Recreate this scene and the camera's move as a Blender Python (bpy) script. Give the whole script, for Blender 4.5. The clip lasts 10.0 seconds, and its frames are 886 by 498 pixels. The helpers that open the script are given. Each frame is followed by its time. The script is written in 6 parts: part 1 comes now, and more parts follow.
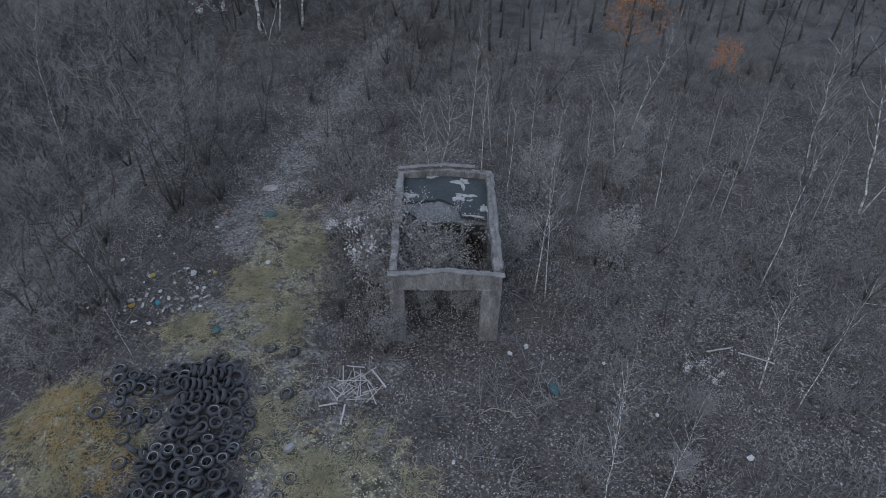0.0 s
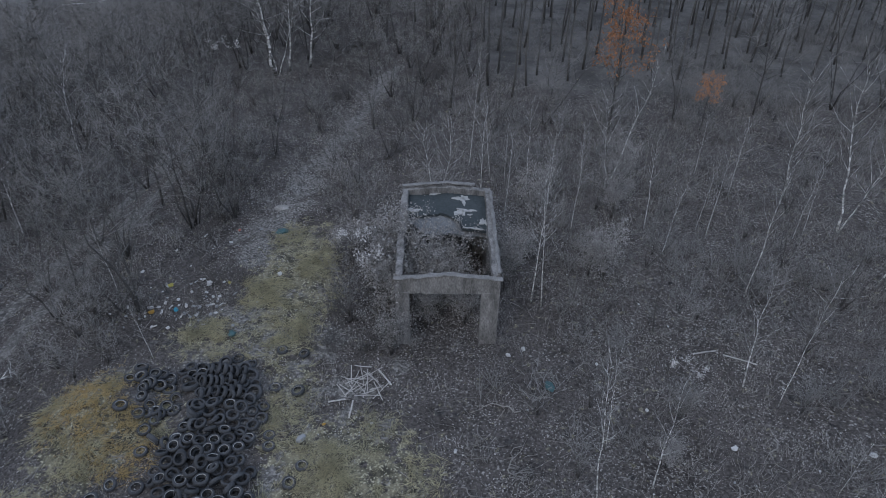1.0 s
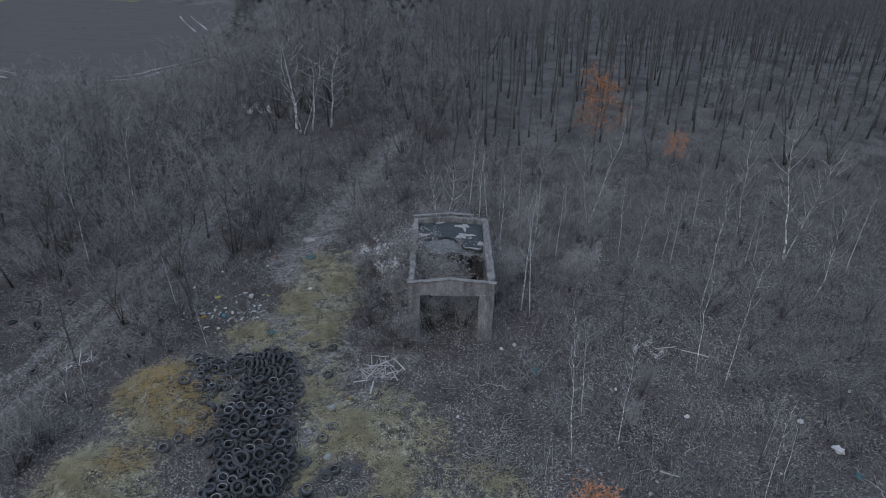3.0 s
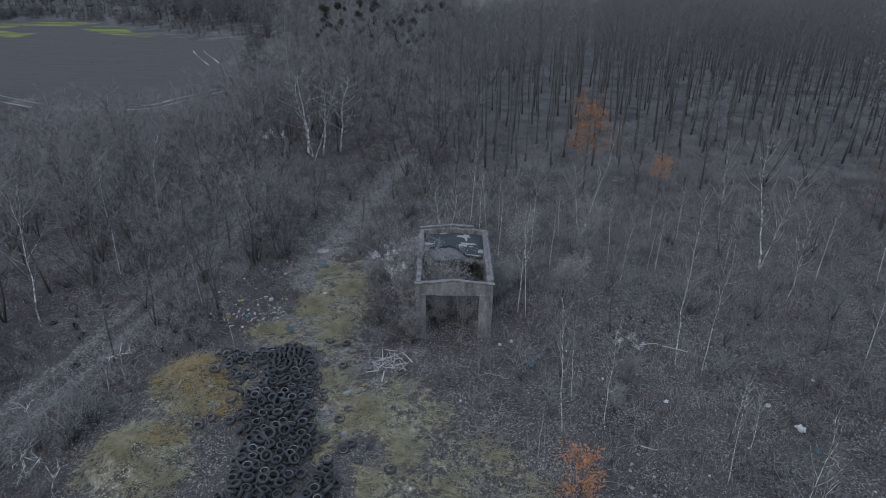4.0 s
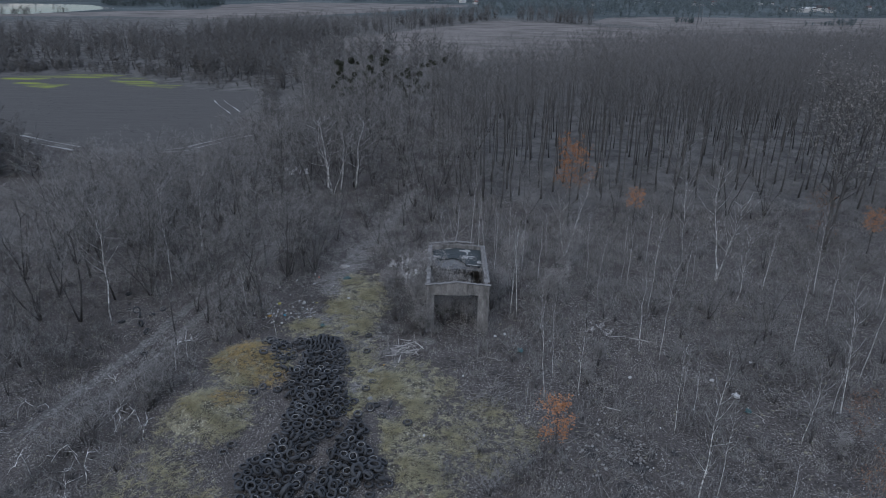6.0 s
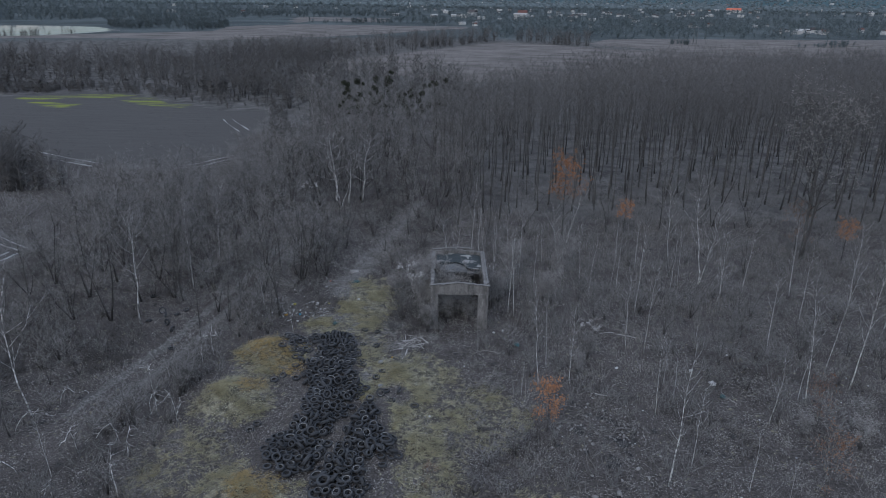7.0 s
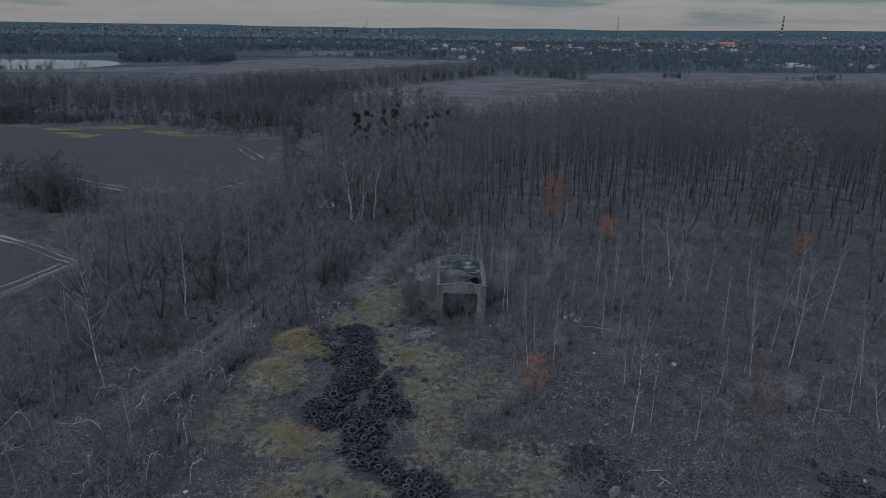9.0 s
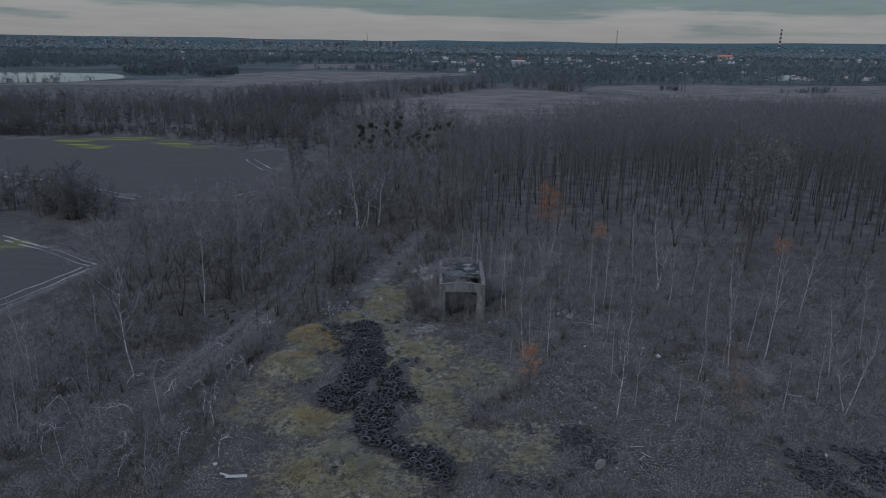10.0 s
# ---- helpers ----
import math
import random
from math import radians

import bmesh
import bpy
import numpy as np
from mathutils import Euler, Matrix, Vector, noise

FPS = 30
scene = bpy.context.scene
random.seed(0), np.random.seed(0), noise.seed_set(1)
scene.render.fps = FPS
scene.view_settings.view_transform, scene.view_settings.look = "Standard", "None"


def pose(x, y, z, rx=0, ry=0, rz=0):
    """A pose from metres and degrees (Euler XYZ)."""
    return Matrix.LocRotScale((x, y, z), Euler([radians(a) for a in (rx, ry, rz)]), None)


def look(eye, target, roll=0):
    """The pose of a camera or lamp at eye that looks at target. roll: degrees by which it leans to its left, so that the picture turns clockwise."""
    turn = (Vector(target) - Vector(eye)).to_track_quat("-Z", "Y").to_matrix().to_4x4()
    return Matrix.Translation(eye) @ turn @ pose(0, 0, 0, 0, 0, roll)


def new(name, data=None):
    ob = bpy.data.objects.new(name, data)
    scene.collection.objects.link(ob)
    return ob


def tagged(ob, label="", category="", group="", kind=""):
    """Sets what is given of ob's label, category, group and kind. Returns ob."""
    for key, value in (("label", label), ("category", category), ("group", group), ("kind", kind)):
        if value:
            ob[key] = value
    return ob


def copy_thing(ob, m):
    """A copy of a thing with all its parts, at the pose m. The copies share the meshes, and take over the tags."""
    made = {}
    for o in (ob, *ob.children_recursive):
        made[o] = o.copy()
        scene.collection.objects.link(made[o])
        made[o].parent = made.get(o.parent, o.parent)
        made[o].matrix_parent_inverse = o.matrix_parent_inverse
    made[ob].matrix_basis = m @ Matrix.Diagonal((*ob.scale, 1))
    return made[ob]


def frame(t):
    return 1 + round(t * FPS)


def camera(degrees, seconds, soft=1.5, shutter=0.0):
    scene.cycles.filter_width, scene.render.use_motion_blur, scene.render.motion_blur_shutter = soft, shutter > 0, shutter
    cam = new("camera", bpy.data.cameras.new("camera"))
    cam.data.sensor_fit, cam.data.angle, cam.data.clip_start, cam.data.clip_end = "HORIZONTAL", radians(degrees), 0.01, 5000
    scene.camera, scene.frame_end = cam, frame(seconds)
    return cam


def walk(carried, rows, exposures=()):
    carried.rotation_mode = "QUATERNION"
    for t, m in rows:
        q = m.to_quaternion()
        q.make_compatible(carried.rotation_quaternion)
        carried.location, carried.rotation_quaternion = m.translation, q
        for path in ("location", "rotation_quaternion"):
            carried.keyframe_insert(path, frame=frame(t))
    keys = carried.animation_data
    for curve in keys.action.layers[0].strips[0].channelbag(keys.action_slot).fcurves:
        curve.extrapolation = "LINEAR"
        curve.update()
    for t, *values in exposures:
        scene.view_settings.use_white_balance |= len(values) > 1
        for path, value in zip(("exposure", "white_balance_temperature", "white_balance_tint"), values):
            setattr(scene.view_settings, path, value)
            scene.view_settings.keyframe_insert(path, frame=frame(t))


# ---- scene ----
cam = camera(66.2, 10.0, soft=0.95)
ROWS = [  # seconds, place, turn in degrees
    (0.0, -0.25, -0.25, 23.96, 50.56, -0.56, 0.0),
    (0.5, -0.413, -1.54, 23.903, 52.4, -0.662, -0.087),
    (1.0, -0.412, -3.135, 23.966, 54.306, -0.662, -0.038),
    (1.5, -0.418, -4.963, 24.165, 56.067, -0.645, 0.032),
    (2.0, -0.454, -6.96, 24.417, 57.734, -0.647, 0.077),
    (2.5, -0.51, -9.108, 24.715, 59.336, -0.656, 0.113),
    (4.0, -0.843, -16.156, 25.542, 63.652, -0.727, 0.17),
    (4.5, -0.954, -18.654, 25.905, 64.812, -0.754, 0.172),
    (5.0, -1.059, -21.202, 26.284, 65.877, -0.767, 0.184),
    (5.5, -1.147, -23.796, 26.687, 66.825, -0.777, 0.191),
    (7.0, -1.516, -31.575, 27.696, 69.329, -0.805, 0.194),
    (7.5, -1.631, -34.233, 28.028, 70.059, -0.815, 0.18),
    (8.0, -1.737, -36.89, 28.353, 70.722, -0.812, 0.183),
    (8.5, -1.861, -39.564, 28.697, 71.317, -0.815, 0.172),
    (9.0, -1.969, -42.241, 29.036, 71.873, -0.811, 0.174),
    (9.5, -2.065, -44.911, 29.353, 72.381, -0.806, 0.172),
    (10.0, -2.168, -47.598, 29.661, 72.849, -0.791, 0.182),
]
walk(cam, [(t, pose(x, y, z, rx, ry, rz)) for t, x, y, z, rx, ry, rz in ROWS],
     [(0.0, 0.49, 6500, 10), (5.5, 0.48, 6500, 10), (6.5, 0.45, 6500, 10), (7.5, 0.33, 6480, 10), (8.5, 0.0, 6360, 10), (9.0, -0.15, 6300, 10), (10.0, -0.10, 6300, 10)])

# ---- world, sun, exposure ----
SUN_EL, SUN_AZ = 38.0, 205.0
world = bpy.data.worlds.new("overcast")
scene.world = world
world.use_nodes = True
wn, wl = world.node_tree.nodes, world.node_tree.links
wn.clear()


def wnode(kind, **props):
    n = wn.new(kind)
    for k, v in props.items():
        n.inputs[k].default_value = v
    return n


w_out = wn.new("ShaderNodeOutputWorld")
w_bg = wn.new("ShaderNodeBackground")
w_sky = wn.new("ShaderNodeTexSky")
w_sky.sky_type, w_sky.sun_disc = "NISHITA", False
w_sky.sun_elevation, w_sky.sun_rotation = radians(SUN_EL), radians(SUN_AZ)
w_co = wn.new("ShaderNodeTexCoord")
w_sep = wn.new("ShaderNodeSeparateXYZ")
wl.new(w_co.outputs["Generated"], w_sep.inputs[0])
# cloud deck: the direction is stretched so that clouds flatten towards the horizon
w_map = wn.new("ShaderNodeMapping")
w_map.inputs["Scale"].default_value = (2.2, 2.2, 26.0)
wl.new(w_co.outputs["Generated"], w_map.inputs[0])
w_n1 = wnode("ShaderNodeTexNoise", Scale=1.5, Detail=7.0, Roughness=0.55, Distortion=0.3)
w_n2 = wnode("ShaderNodeTexNoise", Scale=4.3, Detail=6.0, Roughness=0.6)
wl.new(w_map.outputs[0], w_n1.inputs["Vector"])
wl.new(w_map.outputs[0], w_n2.inputs["Vector"])
w_add = wn.new("ShaderNodeMath")
w_add.operation = "MULTIPLY_ADD"
w_add.inputs[1].default_value = 0.13
wl.new(w_n1.outputs[0], w_add.inputs[0])
wl.new(w_sep.outputs["Z"], w_add.inputs[2])
w_step = wn.new("ShaderNodeMapRange")
w_step.interpolation_type = "SMOOTHSTEP"
w_step.inputs["From Min"].default_value, w_step.inputs["From Max"].default_value = 0.088, 0.108
wl.new(w_add.outputs[0], w_step.inputs["Value"])
w_deck = wn.new("ShaderNodeMix")
w_deck.data_type = "RGBA"
w_deck.inputs["A"].default_value, w_deck.inputs["B"].default_value = (0.105, 0.135, 0.181, 1), (0.215, 0.257, 0.346, 1)
wl.new(w_n2.outputs[0], w_deck.inputs["Factor"])
# near the rim the deck turns teal
w_teal = wn.new("ShaderNodeMix")
w_teal.data_type = "RGBA"
w_teal.inputs["A"].default_value, w_teal.inputs["B"].default_value = (0.085, 0.125, 0.135, 1), (0.20, 0.245, 0.255, 1)
wl.new(w_n2.outputs[0], w_teal.inputs["Factor"])
w_high = wn.new("ShaderNodeMapRange")
w_high.inputs["From Min"].default_value, w_high.inputs["From Max"].default_value = 0.08, 0.3
wl.new(w_sep.outputs["Z"], w_high.inputs["Value"])
w_tone = wn.new("ShaderNodeMix")
w_tone.data_type = "RGBA"
wl.new(w_high.outputs[0], w_tone.inputs["Factor"])
wl.new(w_teal.outputs["Result"], w_tone.inputs["A"])
wl.new(w_deck.outputs["Result"], w_tone.inputs["B"])
w_low = wn.new("ShaderNodeMix")
w_low.data_type = "RGBA"
w_low.inputs["A"].default_value, w_low.inputs["B"].default_value = (0.222, 0.221, 0.225, 1), (0.345, 0.333, 0.331, 1)
wl.new(w_n2.outputs[0], w_low.inputs["Factor"])
w_cloud = wn.new("ShaderNodeMix")
w_cloud.data_type = "RGBA"
wl.new(w_step.outputs[0], w_cloud.inputs["Factor"])
wl.new(w_low.outputs["Result"], w_cloud.inputs["A"])
wl.new(w_tone.outputs["Result"], w_cloud.inputs["B"])
w_gain = wn.new("ShaderNodeVectorMath")
w_gain.operation = "SCALE"
w_gain.inputs["Scale"].default_value = 0.1
wl.new(w_sky.outputs[0], w_gain.inputs[0])
w_mix = wn.new("ShaderNodeMix")
w_mix.data_type = "RGBA"
w_mix.inputs["Factor"].default_value = 0.93
wl.new(w_gain.outputs[0], w_mix.inputs["A"])
# an overcast sky is about three times brighter overhead than at its rim
w_lift = wn.new("ShaderNodeMapRange")
w_lift.inputs["To Min"].default_value, w_lift.inputs["To Max"].default_value = 1.0, 3.2
wl.new(w_sep.outputs["Z"], w_lift.inputs["Value"])
w_full = wn.new("ShaderNodeVectorMath")
w_full.operation = "SCALE"
wl.new(w_cloud.outputs["Result"], w_full.inputs[0])
wl.new(w_lift.outputs[0], w_full.inputs["Scale"])
wl.new(w_full.outputs[0], w_mix.inputs["B"])
wl.new(w_mix.outputs["Result"], w_bg.inputs["Color"])
w_bg.inputs["Strength"].default_value = 1.0
wl.new(w_bg.outputs[0], w_out.inputs[0])

sun = new("sun", bpy.data.lights.new("sun", "SUN"))
sun.data.energy, sun.data.angle, sun.data.color = 0.5, radians(25), (1.0, 0.95, 0.9)
sun.matrix_world = look((0, 0, 100), (100 * math.sin(radians(SUN_AZ)) * -1, -100 * math.cos(radians(SUN_AZ)), 100 - 100 * math.tan(radians(SUN_EL))))


# ---- materials ----
def material(name, base, second=None, scale=3.0, fine=0.0, rough=0.9, bump=0.0, bump_scale=20.0, spread=0.25, island=0.0, stretch=(1, 1, 1), metal=0.0, attr=None):
    """Two colours mixed by noise at a large and a fine scale, with bump; island varies the value piece by piece."""
    m = bpy.data.materials.new(name)
    m.use_nodes = True
    nt = m.node_tree
    p = nt.nodes["Principled BSDF"]
    p.inputs["Roughness"].default_value, p.inputs["Metallic"].default_value = rough, metal
    p.inputs["Specular IOR Level"].default_value = 0.25
    second = second or tuple(c * 0.6 for c in base)
    co = nt.nodes.new("ShaderNodeTexCoord")
    mp = nt.nodes.new("ShaderNodeMapping")
    mp.inputs["Scale"].default_value = stretch
    nt.links.new(co.outputs["Object"], mp.inputs[0])
    n1 = nt.nodes.new("ShaderNodeTexNoise")
    n1.inputs["Scale"].default_value, n1.inputs["Detail"].default_value = scale, 6.0
    n1.inputs["Roughness"].default_value = 0.65
    nt.links.new(mp.outputs[0], n1.inputs["Vector"])
    ramp = nt.nodes.new("ShaderNodeMapRange")
    ramp.inputs["From Min"].default_value, ramp.inputs["From Max"].default_value = 0.5 - spread, 0.5 + spread
    nt.links.new(n1.outputs[0], ramp.inputs["Value"])
    mix = nt.nodes.new("ShaderNodeMix")
    mix.data_type = "RGBA"
    mix.inputs["A"].default_value, mix.inputs["B"].default_value = (*second, 1), (*base, 1)
    nt.links.new(ramp.outputs[0], mix.inputs["Factor"])
    col = mix.outputs["Result"]
    if fine:
        n2 = nt.nodes.new("ShaderNodeTexNoise")
        n2.inputs["Scale"].default_value, n2.inputs["Detail"].default_value = scale * 9, 3.0
        nt.links.new(mp.outputs[0], n2.inputs["Vector"])
        r2 = nt.nodes.new("ShaderNodeMapRange")
        r2.inputs["From Min"].default_value, r2.inputs["From Max"].default_value = 0.3, 0.7
        r2.inputs["To Min"].default_value, r2.inputs["To Max"].default_value = 1 - fine, 1 + fine
        nt.links.new(n2.outputs[0], r2.inputs["Value"])
        sc = nt.nodes.new("ShaderNodeVectorMath")
        sc.operation = "SCALE"
        nt.links.new(col, sc.inputs[0])
        nt.links.new(r2.outputs[0], sc.inputs["Scale"])
        col = sc.outputs[0]
    if island:
        gi = nt.nodes.new("ShaderNodeNewGeometry")
        oi = nt.nodes.new("ShaderNodeObjectInfo")
        av = nt.nodes.new("ShaderNodeMath")
        av.operation = "ADD"
        nt.links.new(gi.outputs["Random Per Island"], av.inputs[0])
        nt.links.new(oi.outputs["Random"], av.inputs[1])
        r3 = nt.nodes.new("ShaderNodeMapRange")
        r3.inputs["From Max"].default_value = 2.0
        r3.inputs["To Min"].default_value, r3.inputs["To Max"].default_value = 1 - island, 1 + island
        nt.links.new(av.outputs[0], r3.inputs["Value"])
        sc = nt.nodes.new("ShaderNodeVectorMath")
        sc.operation = "SCALE"
        nt.links.new(col, sc.inputs[0])
        nt.links.new(r3.outputs[0], sc.inputs["Scale"])
        col = sc.outputs[0]
    nt.links.new(col, p.inputs["Base Color"])
    if bump:
        n3 = nt.nodes.new("ShaderNodeTexNoise")
        n3.inputs["Scale"].default_value, n3.inputs["Detail"].default_value = bump_scale, 5.0
        nt.links.new(mp.outputs[0], n3.inputs["Vector"])
        b = nt.nodes.new("ShaderNodeBump")
        b.inputs["Strength"].default_value, b.inputs["Distance"].default_value = bump, 0.03
        nt.links.new(n3.outputs[0], b.inputs["Height"])
        nt.links.new(b.outputs[0], p.inputs["Normal"])
    return m


M = {
    "concrete": material("weathered_concrete", (0.30, 0.29, 0.285), (0.11, 0.107, 0.105), 2.2, 0.32, 0.9, 0.7, 14, 0.17, stretch=(1, 1, 0.35)),
    "lip": material("pale_coping", (0.29, 0.283, 0.28), (0.12, 0.118, 0.116), 2.4, 0.2, 0.9, 0.5, 18),
    "tar": material("roofing_felt", (0.040, 0.050, 0.055), (0.062, 0.072, 0.076), 0.9, 0.15, 0.75, 0.3, 9),
    "patch": material("bare_screed", (0.46, 0.46, 0.45), (0.26, 0.26, 0.26), 3.0, 0.2, 0.9, 0.5, 16),
    "slab": material("sagging_slab", (0.23, 0.24, 0.25), (0.10, 0.105, 0.11), 1.3, 0.25, 0.9, 0.5, 10),
    "brick": material("dark_brick", (0.15, 0.152, 0.158), (0.085, 0.087, 0.092), 2.0, 0.2, 0.9, 0.4, 20),
    "birch": material("birch_bark", (0.90, 0.89, 0.88), (0.20, 0.195, 0.19), 3.4, 0.0, 0.7, 0.2, 12, 0.07, 0.12, (1, 1, 1.5)),
    "birch_twig": material("birch_twigs", (0.29, 0.282, 0.278), (0.16, 0.155, 0.152), 1.0, 0.0, 0.8, island=0.35),
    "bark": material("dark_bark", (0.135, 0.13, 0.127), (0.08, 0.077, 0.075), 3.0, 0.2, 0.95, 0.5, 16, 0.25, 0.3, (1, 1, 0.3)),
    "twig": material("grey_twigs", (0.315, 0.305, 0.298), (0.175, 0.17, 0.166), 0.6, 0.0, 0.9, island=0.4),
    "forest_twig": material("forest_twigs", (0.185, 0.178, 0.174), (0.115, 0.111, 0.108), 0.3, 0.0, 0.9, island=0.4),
    "forest_bark": material("forest_bark", (0.16, 0.153, 0.149), (0.10, 0.096, 0.094), 3.0, 0.2, 0.95, 0.4, 16, 0.25, 0.3, (1, 1, 0.3)),
    "white_leaf": material("white_seed_tufts", (0.80, 0.78, 0.77), (0.5, 0.485, 0.48), 1.0, 0.0, 0.8, island=0.4),
    "rust_leaf": material("rust_leaves", (0.30, 0.16, 0.10), (0.17, 0.10, 0.07), 1.0, 0.0, 0.8, island=0.4),
    # distant woods: bluish air haze is put into this twig colour
    "hazed_wood": material("hazed_plain_woods", (0.17, 0.205, 0.215), (0.115, 0.142, 0.152), 0.004, 0.0, 0.95, island=0.45),
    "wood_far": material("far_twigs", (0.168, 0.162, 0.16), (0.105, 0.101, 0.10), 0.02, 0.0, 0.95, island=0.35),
    "orange": material("orange_leaves", (0.62, 0.30, 0.14), (0.36, 0.16, 0.09), 1.2, 0.0, 0.8, island=0.4),
    "pale_leaf": material("pale_dry_leaves", (0.46, 0.44, 0.425), (0.2, 0.19, 0.185), 1.0, 0.0, 0.8, island=0.5),
    "oak_leaf": material("faded_oak_leaves", (0.44, 0.42, 0.40), (0.13, 0.123, 0.117), 0.7, 0.0, 0.8, island=0.4),
    "mistletoe": material("mistletoe_green", (0.075, 0.082, 0.055), (0.038, 0.042, 0.034), 0.8, 0.0, 0.8, island=0.4),
    "rubber": material("tyre_rubber", (0.046, 0.048, 0.053), (0.074, 0.077, 0.083), 2.0, 0.2, 0.8, 0.3, 40, 0.2, 0.4),
    # painted highlight on the tyre rim, paler than the rubber
    "bead": material("light_catching_bead", (0.40, 0.40, 0.40), (0.13, 0.13, 0.134), 2.5, 0.2, 0.7, island=0.7),
    "grass": material("dry_grass", (0.61, 0.56, 0.375), (0.26, 0.247, 0.165), 0.9, 0.0, 0.85, island=0.4),
    "grass_rust": material("rusty_grass", (0.57, 0.40, 0.18), (0.40, 0.33, 0.18), 0.5, 0.0, 0.85, island=0.4),
    "litter": material("leaf_litter", (0.55, 0.53, 0.51), (0.22, 0.21, 0.2), 0.4, 0.0, 0.85, island=0.6),
    "stalk": material("dead_stalks", (0.40, 0.38, 0.36), (0.19, 0.18, 0.17), 0.5, 0.0, 0.9, island=0.5),
    "board": material("bleached_board", (0.64, 0.62, 0.60), (0.34, 0.325, 0.31), 2.0, 0.15, 0.8, 0.3, 30, island=0.25),
    "white": material("white_plastic", (0.66, 0.66, 0.66), (0.36, 0.36, 0.36), 2.0, 0.0, 0.5, 0.2, 9, island=0.2),
    "stone": material("rubble_stone", (0.36, 0.35, 0.34), (0.18, 0.175, 0.17), 2.0, 0.2, 0.9, 0.4, 10, island=0.3),
}


# ---- mesh tools ----
def mesh_of(name, V, T, mat, smooth=False):
    me = bpy.data.meshes.new(name)
    V, T = np.asarray(V, dtype=np.float32), np.asarray(T, dtype=np.int32)
    me.vertices.add(len(V))
    me.vertices.foreach_set("co", V.ravel())
    me.loops.add(len(T) * 3)
    me.loops.foreach_set("vertex_index", T.ravel())
    me.polygons.add(len(T))
    me.polygons.foreach_set("loop_start", np.arange(0, len(T) * 3, 3, dtype=np.int32))
    if smooth:
        me.polygons.foreach_set("use_smooth", np.ones(len(T), dtype=bool))
    me.update(calc_edges=True)
    me.validate()
    me.materials.append(mat)
    return me


def child(name, me, parent, label=""):
    ob = new(name, me)
    ob.parent = parent
    return tagged(ob, label)


def part(name, bm, mat, parent, label=""):
    me = bpy.data.meshes.new(name)
    bm.to_mesh(me)
    bm.free()
    me.materials.append(mat)
    return child(name, me, parent, label)


class Soup:
    """Collects vertices and triangles."""

    def __init__(self):
        self.v, self.t, self.n = [], [], 0

    def add(self, V, T):
        V, T = np.asarray(V, float).reshape(-1, 3), np.asarray(T, int).reshape(-1, 3)
        self.v.append(V)
        self.t.append(T + self.n)
        self.n += len(V)

    def arrays(self):
        return (np.concatenate(self.v), np.concatenate(self.t)) if self.v else (np.zeros((0, 3)), np.zeros((0, 3), int))

    def mesh(self, name, mat, smooth=False):
        return mesh_of(name, *self.arrays(), mat, smooth)


def tube(path, radii, sides=5):
    """A tapered tube along a polyline, closed at both ends."""
    path, radii = np.asarray(path, float), np.asarray(radii, float)
    n = len(path)
    d = np.gradient(path, axis=0)
    d /= np.linalg.norm(d, axis=1)[:, None] + 1e-9
    ref = np.where(np.abs(d[:, 2:3]) > 0.9, [[1.0, 0, 0]], [[0, 0, 1.0]])
    a = np.cross(d, ref)
    a /= np.linalg.norm(a, axis=1)[:, None]
    b = np.cross(d, a)
    ang = np.arange(sides) / sides * 2 * np.pi
    ring = path[:, None] + radii[:, None, None] * (a[:, None] * np.cos(ang)[None, :, None] + b[:, None] * np.sin(ang)[None, :, None])
    V = np.concatenate([ring.reshape(-1, 3), path[:1], path[-1:]])
    i, j = np.meshgrid(np.arange(n - 1), np.arange(sides), indexing="ij")
    k = (j + 1) % sides
    p, q, r, s = i * sides + j, i * sides + k, (i + 1) * sides + k, (i + 1) * sides + j
    T = np.concatenate([np.stack([p, r, q], -1).reshape(-1, 3), np.stack([p, s, r], -1).reshape(-1, 3)])
    jj = np.arange(sides)
    c0 = np.stack([np.full(sides, n * sides), jj, (jj + 1) % sides], -1)
    c1 = np.stack([np.full(sides, n * sides + 1), (n - 1) * sides + (jj + 1) % sides, (n - 1) * sides + jj], -1)
    return V, np.concatenate([T, c0, c1])


def spikes(A, B, r):
    """Many thin three-sided twigs from A to B, each tapering to a point."""
    A, B = np.asarray(A, float), np.asarray(B, float)
    r = np.broadcast_to(np.asarray(r, float), (len(A),))[:, None]
    d = B - A
    d = d / (np.linalg.norm(d, axis=1)[:, None] + 1e-9)
    ref = np.where(np.abs(d[:, 2:3]) > 0.9, [[1.0, 0, 0]], [[0, 0, 1.0]])
    a = np.cross(d, ref)
    a /= np.linalg.norm(a, axis=1)[:, None] + 1e-9
    b = np.cross(d, a)
    V = np.stack([A + a * r, A + (-0.5 * a + 0.866 * b) * r, A + (-0.5 * a - 0.866 * b) * r, B], 1).reshape(-1, 3)
    o = np.arange(len(A))[:, None] * 4
    T = np.stack([o + [[0, 1, 3]], o + [[1, 2, 3]], o + [[2, 0, 3]]], 1).reshape(-1, 3)
    return V, T


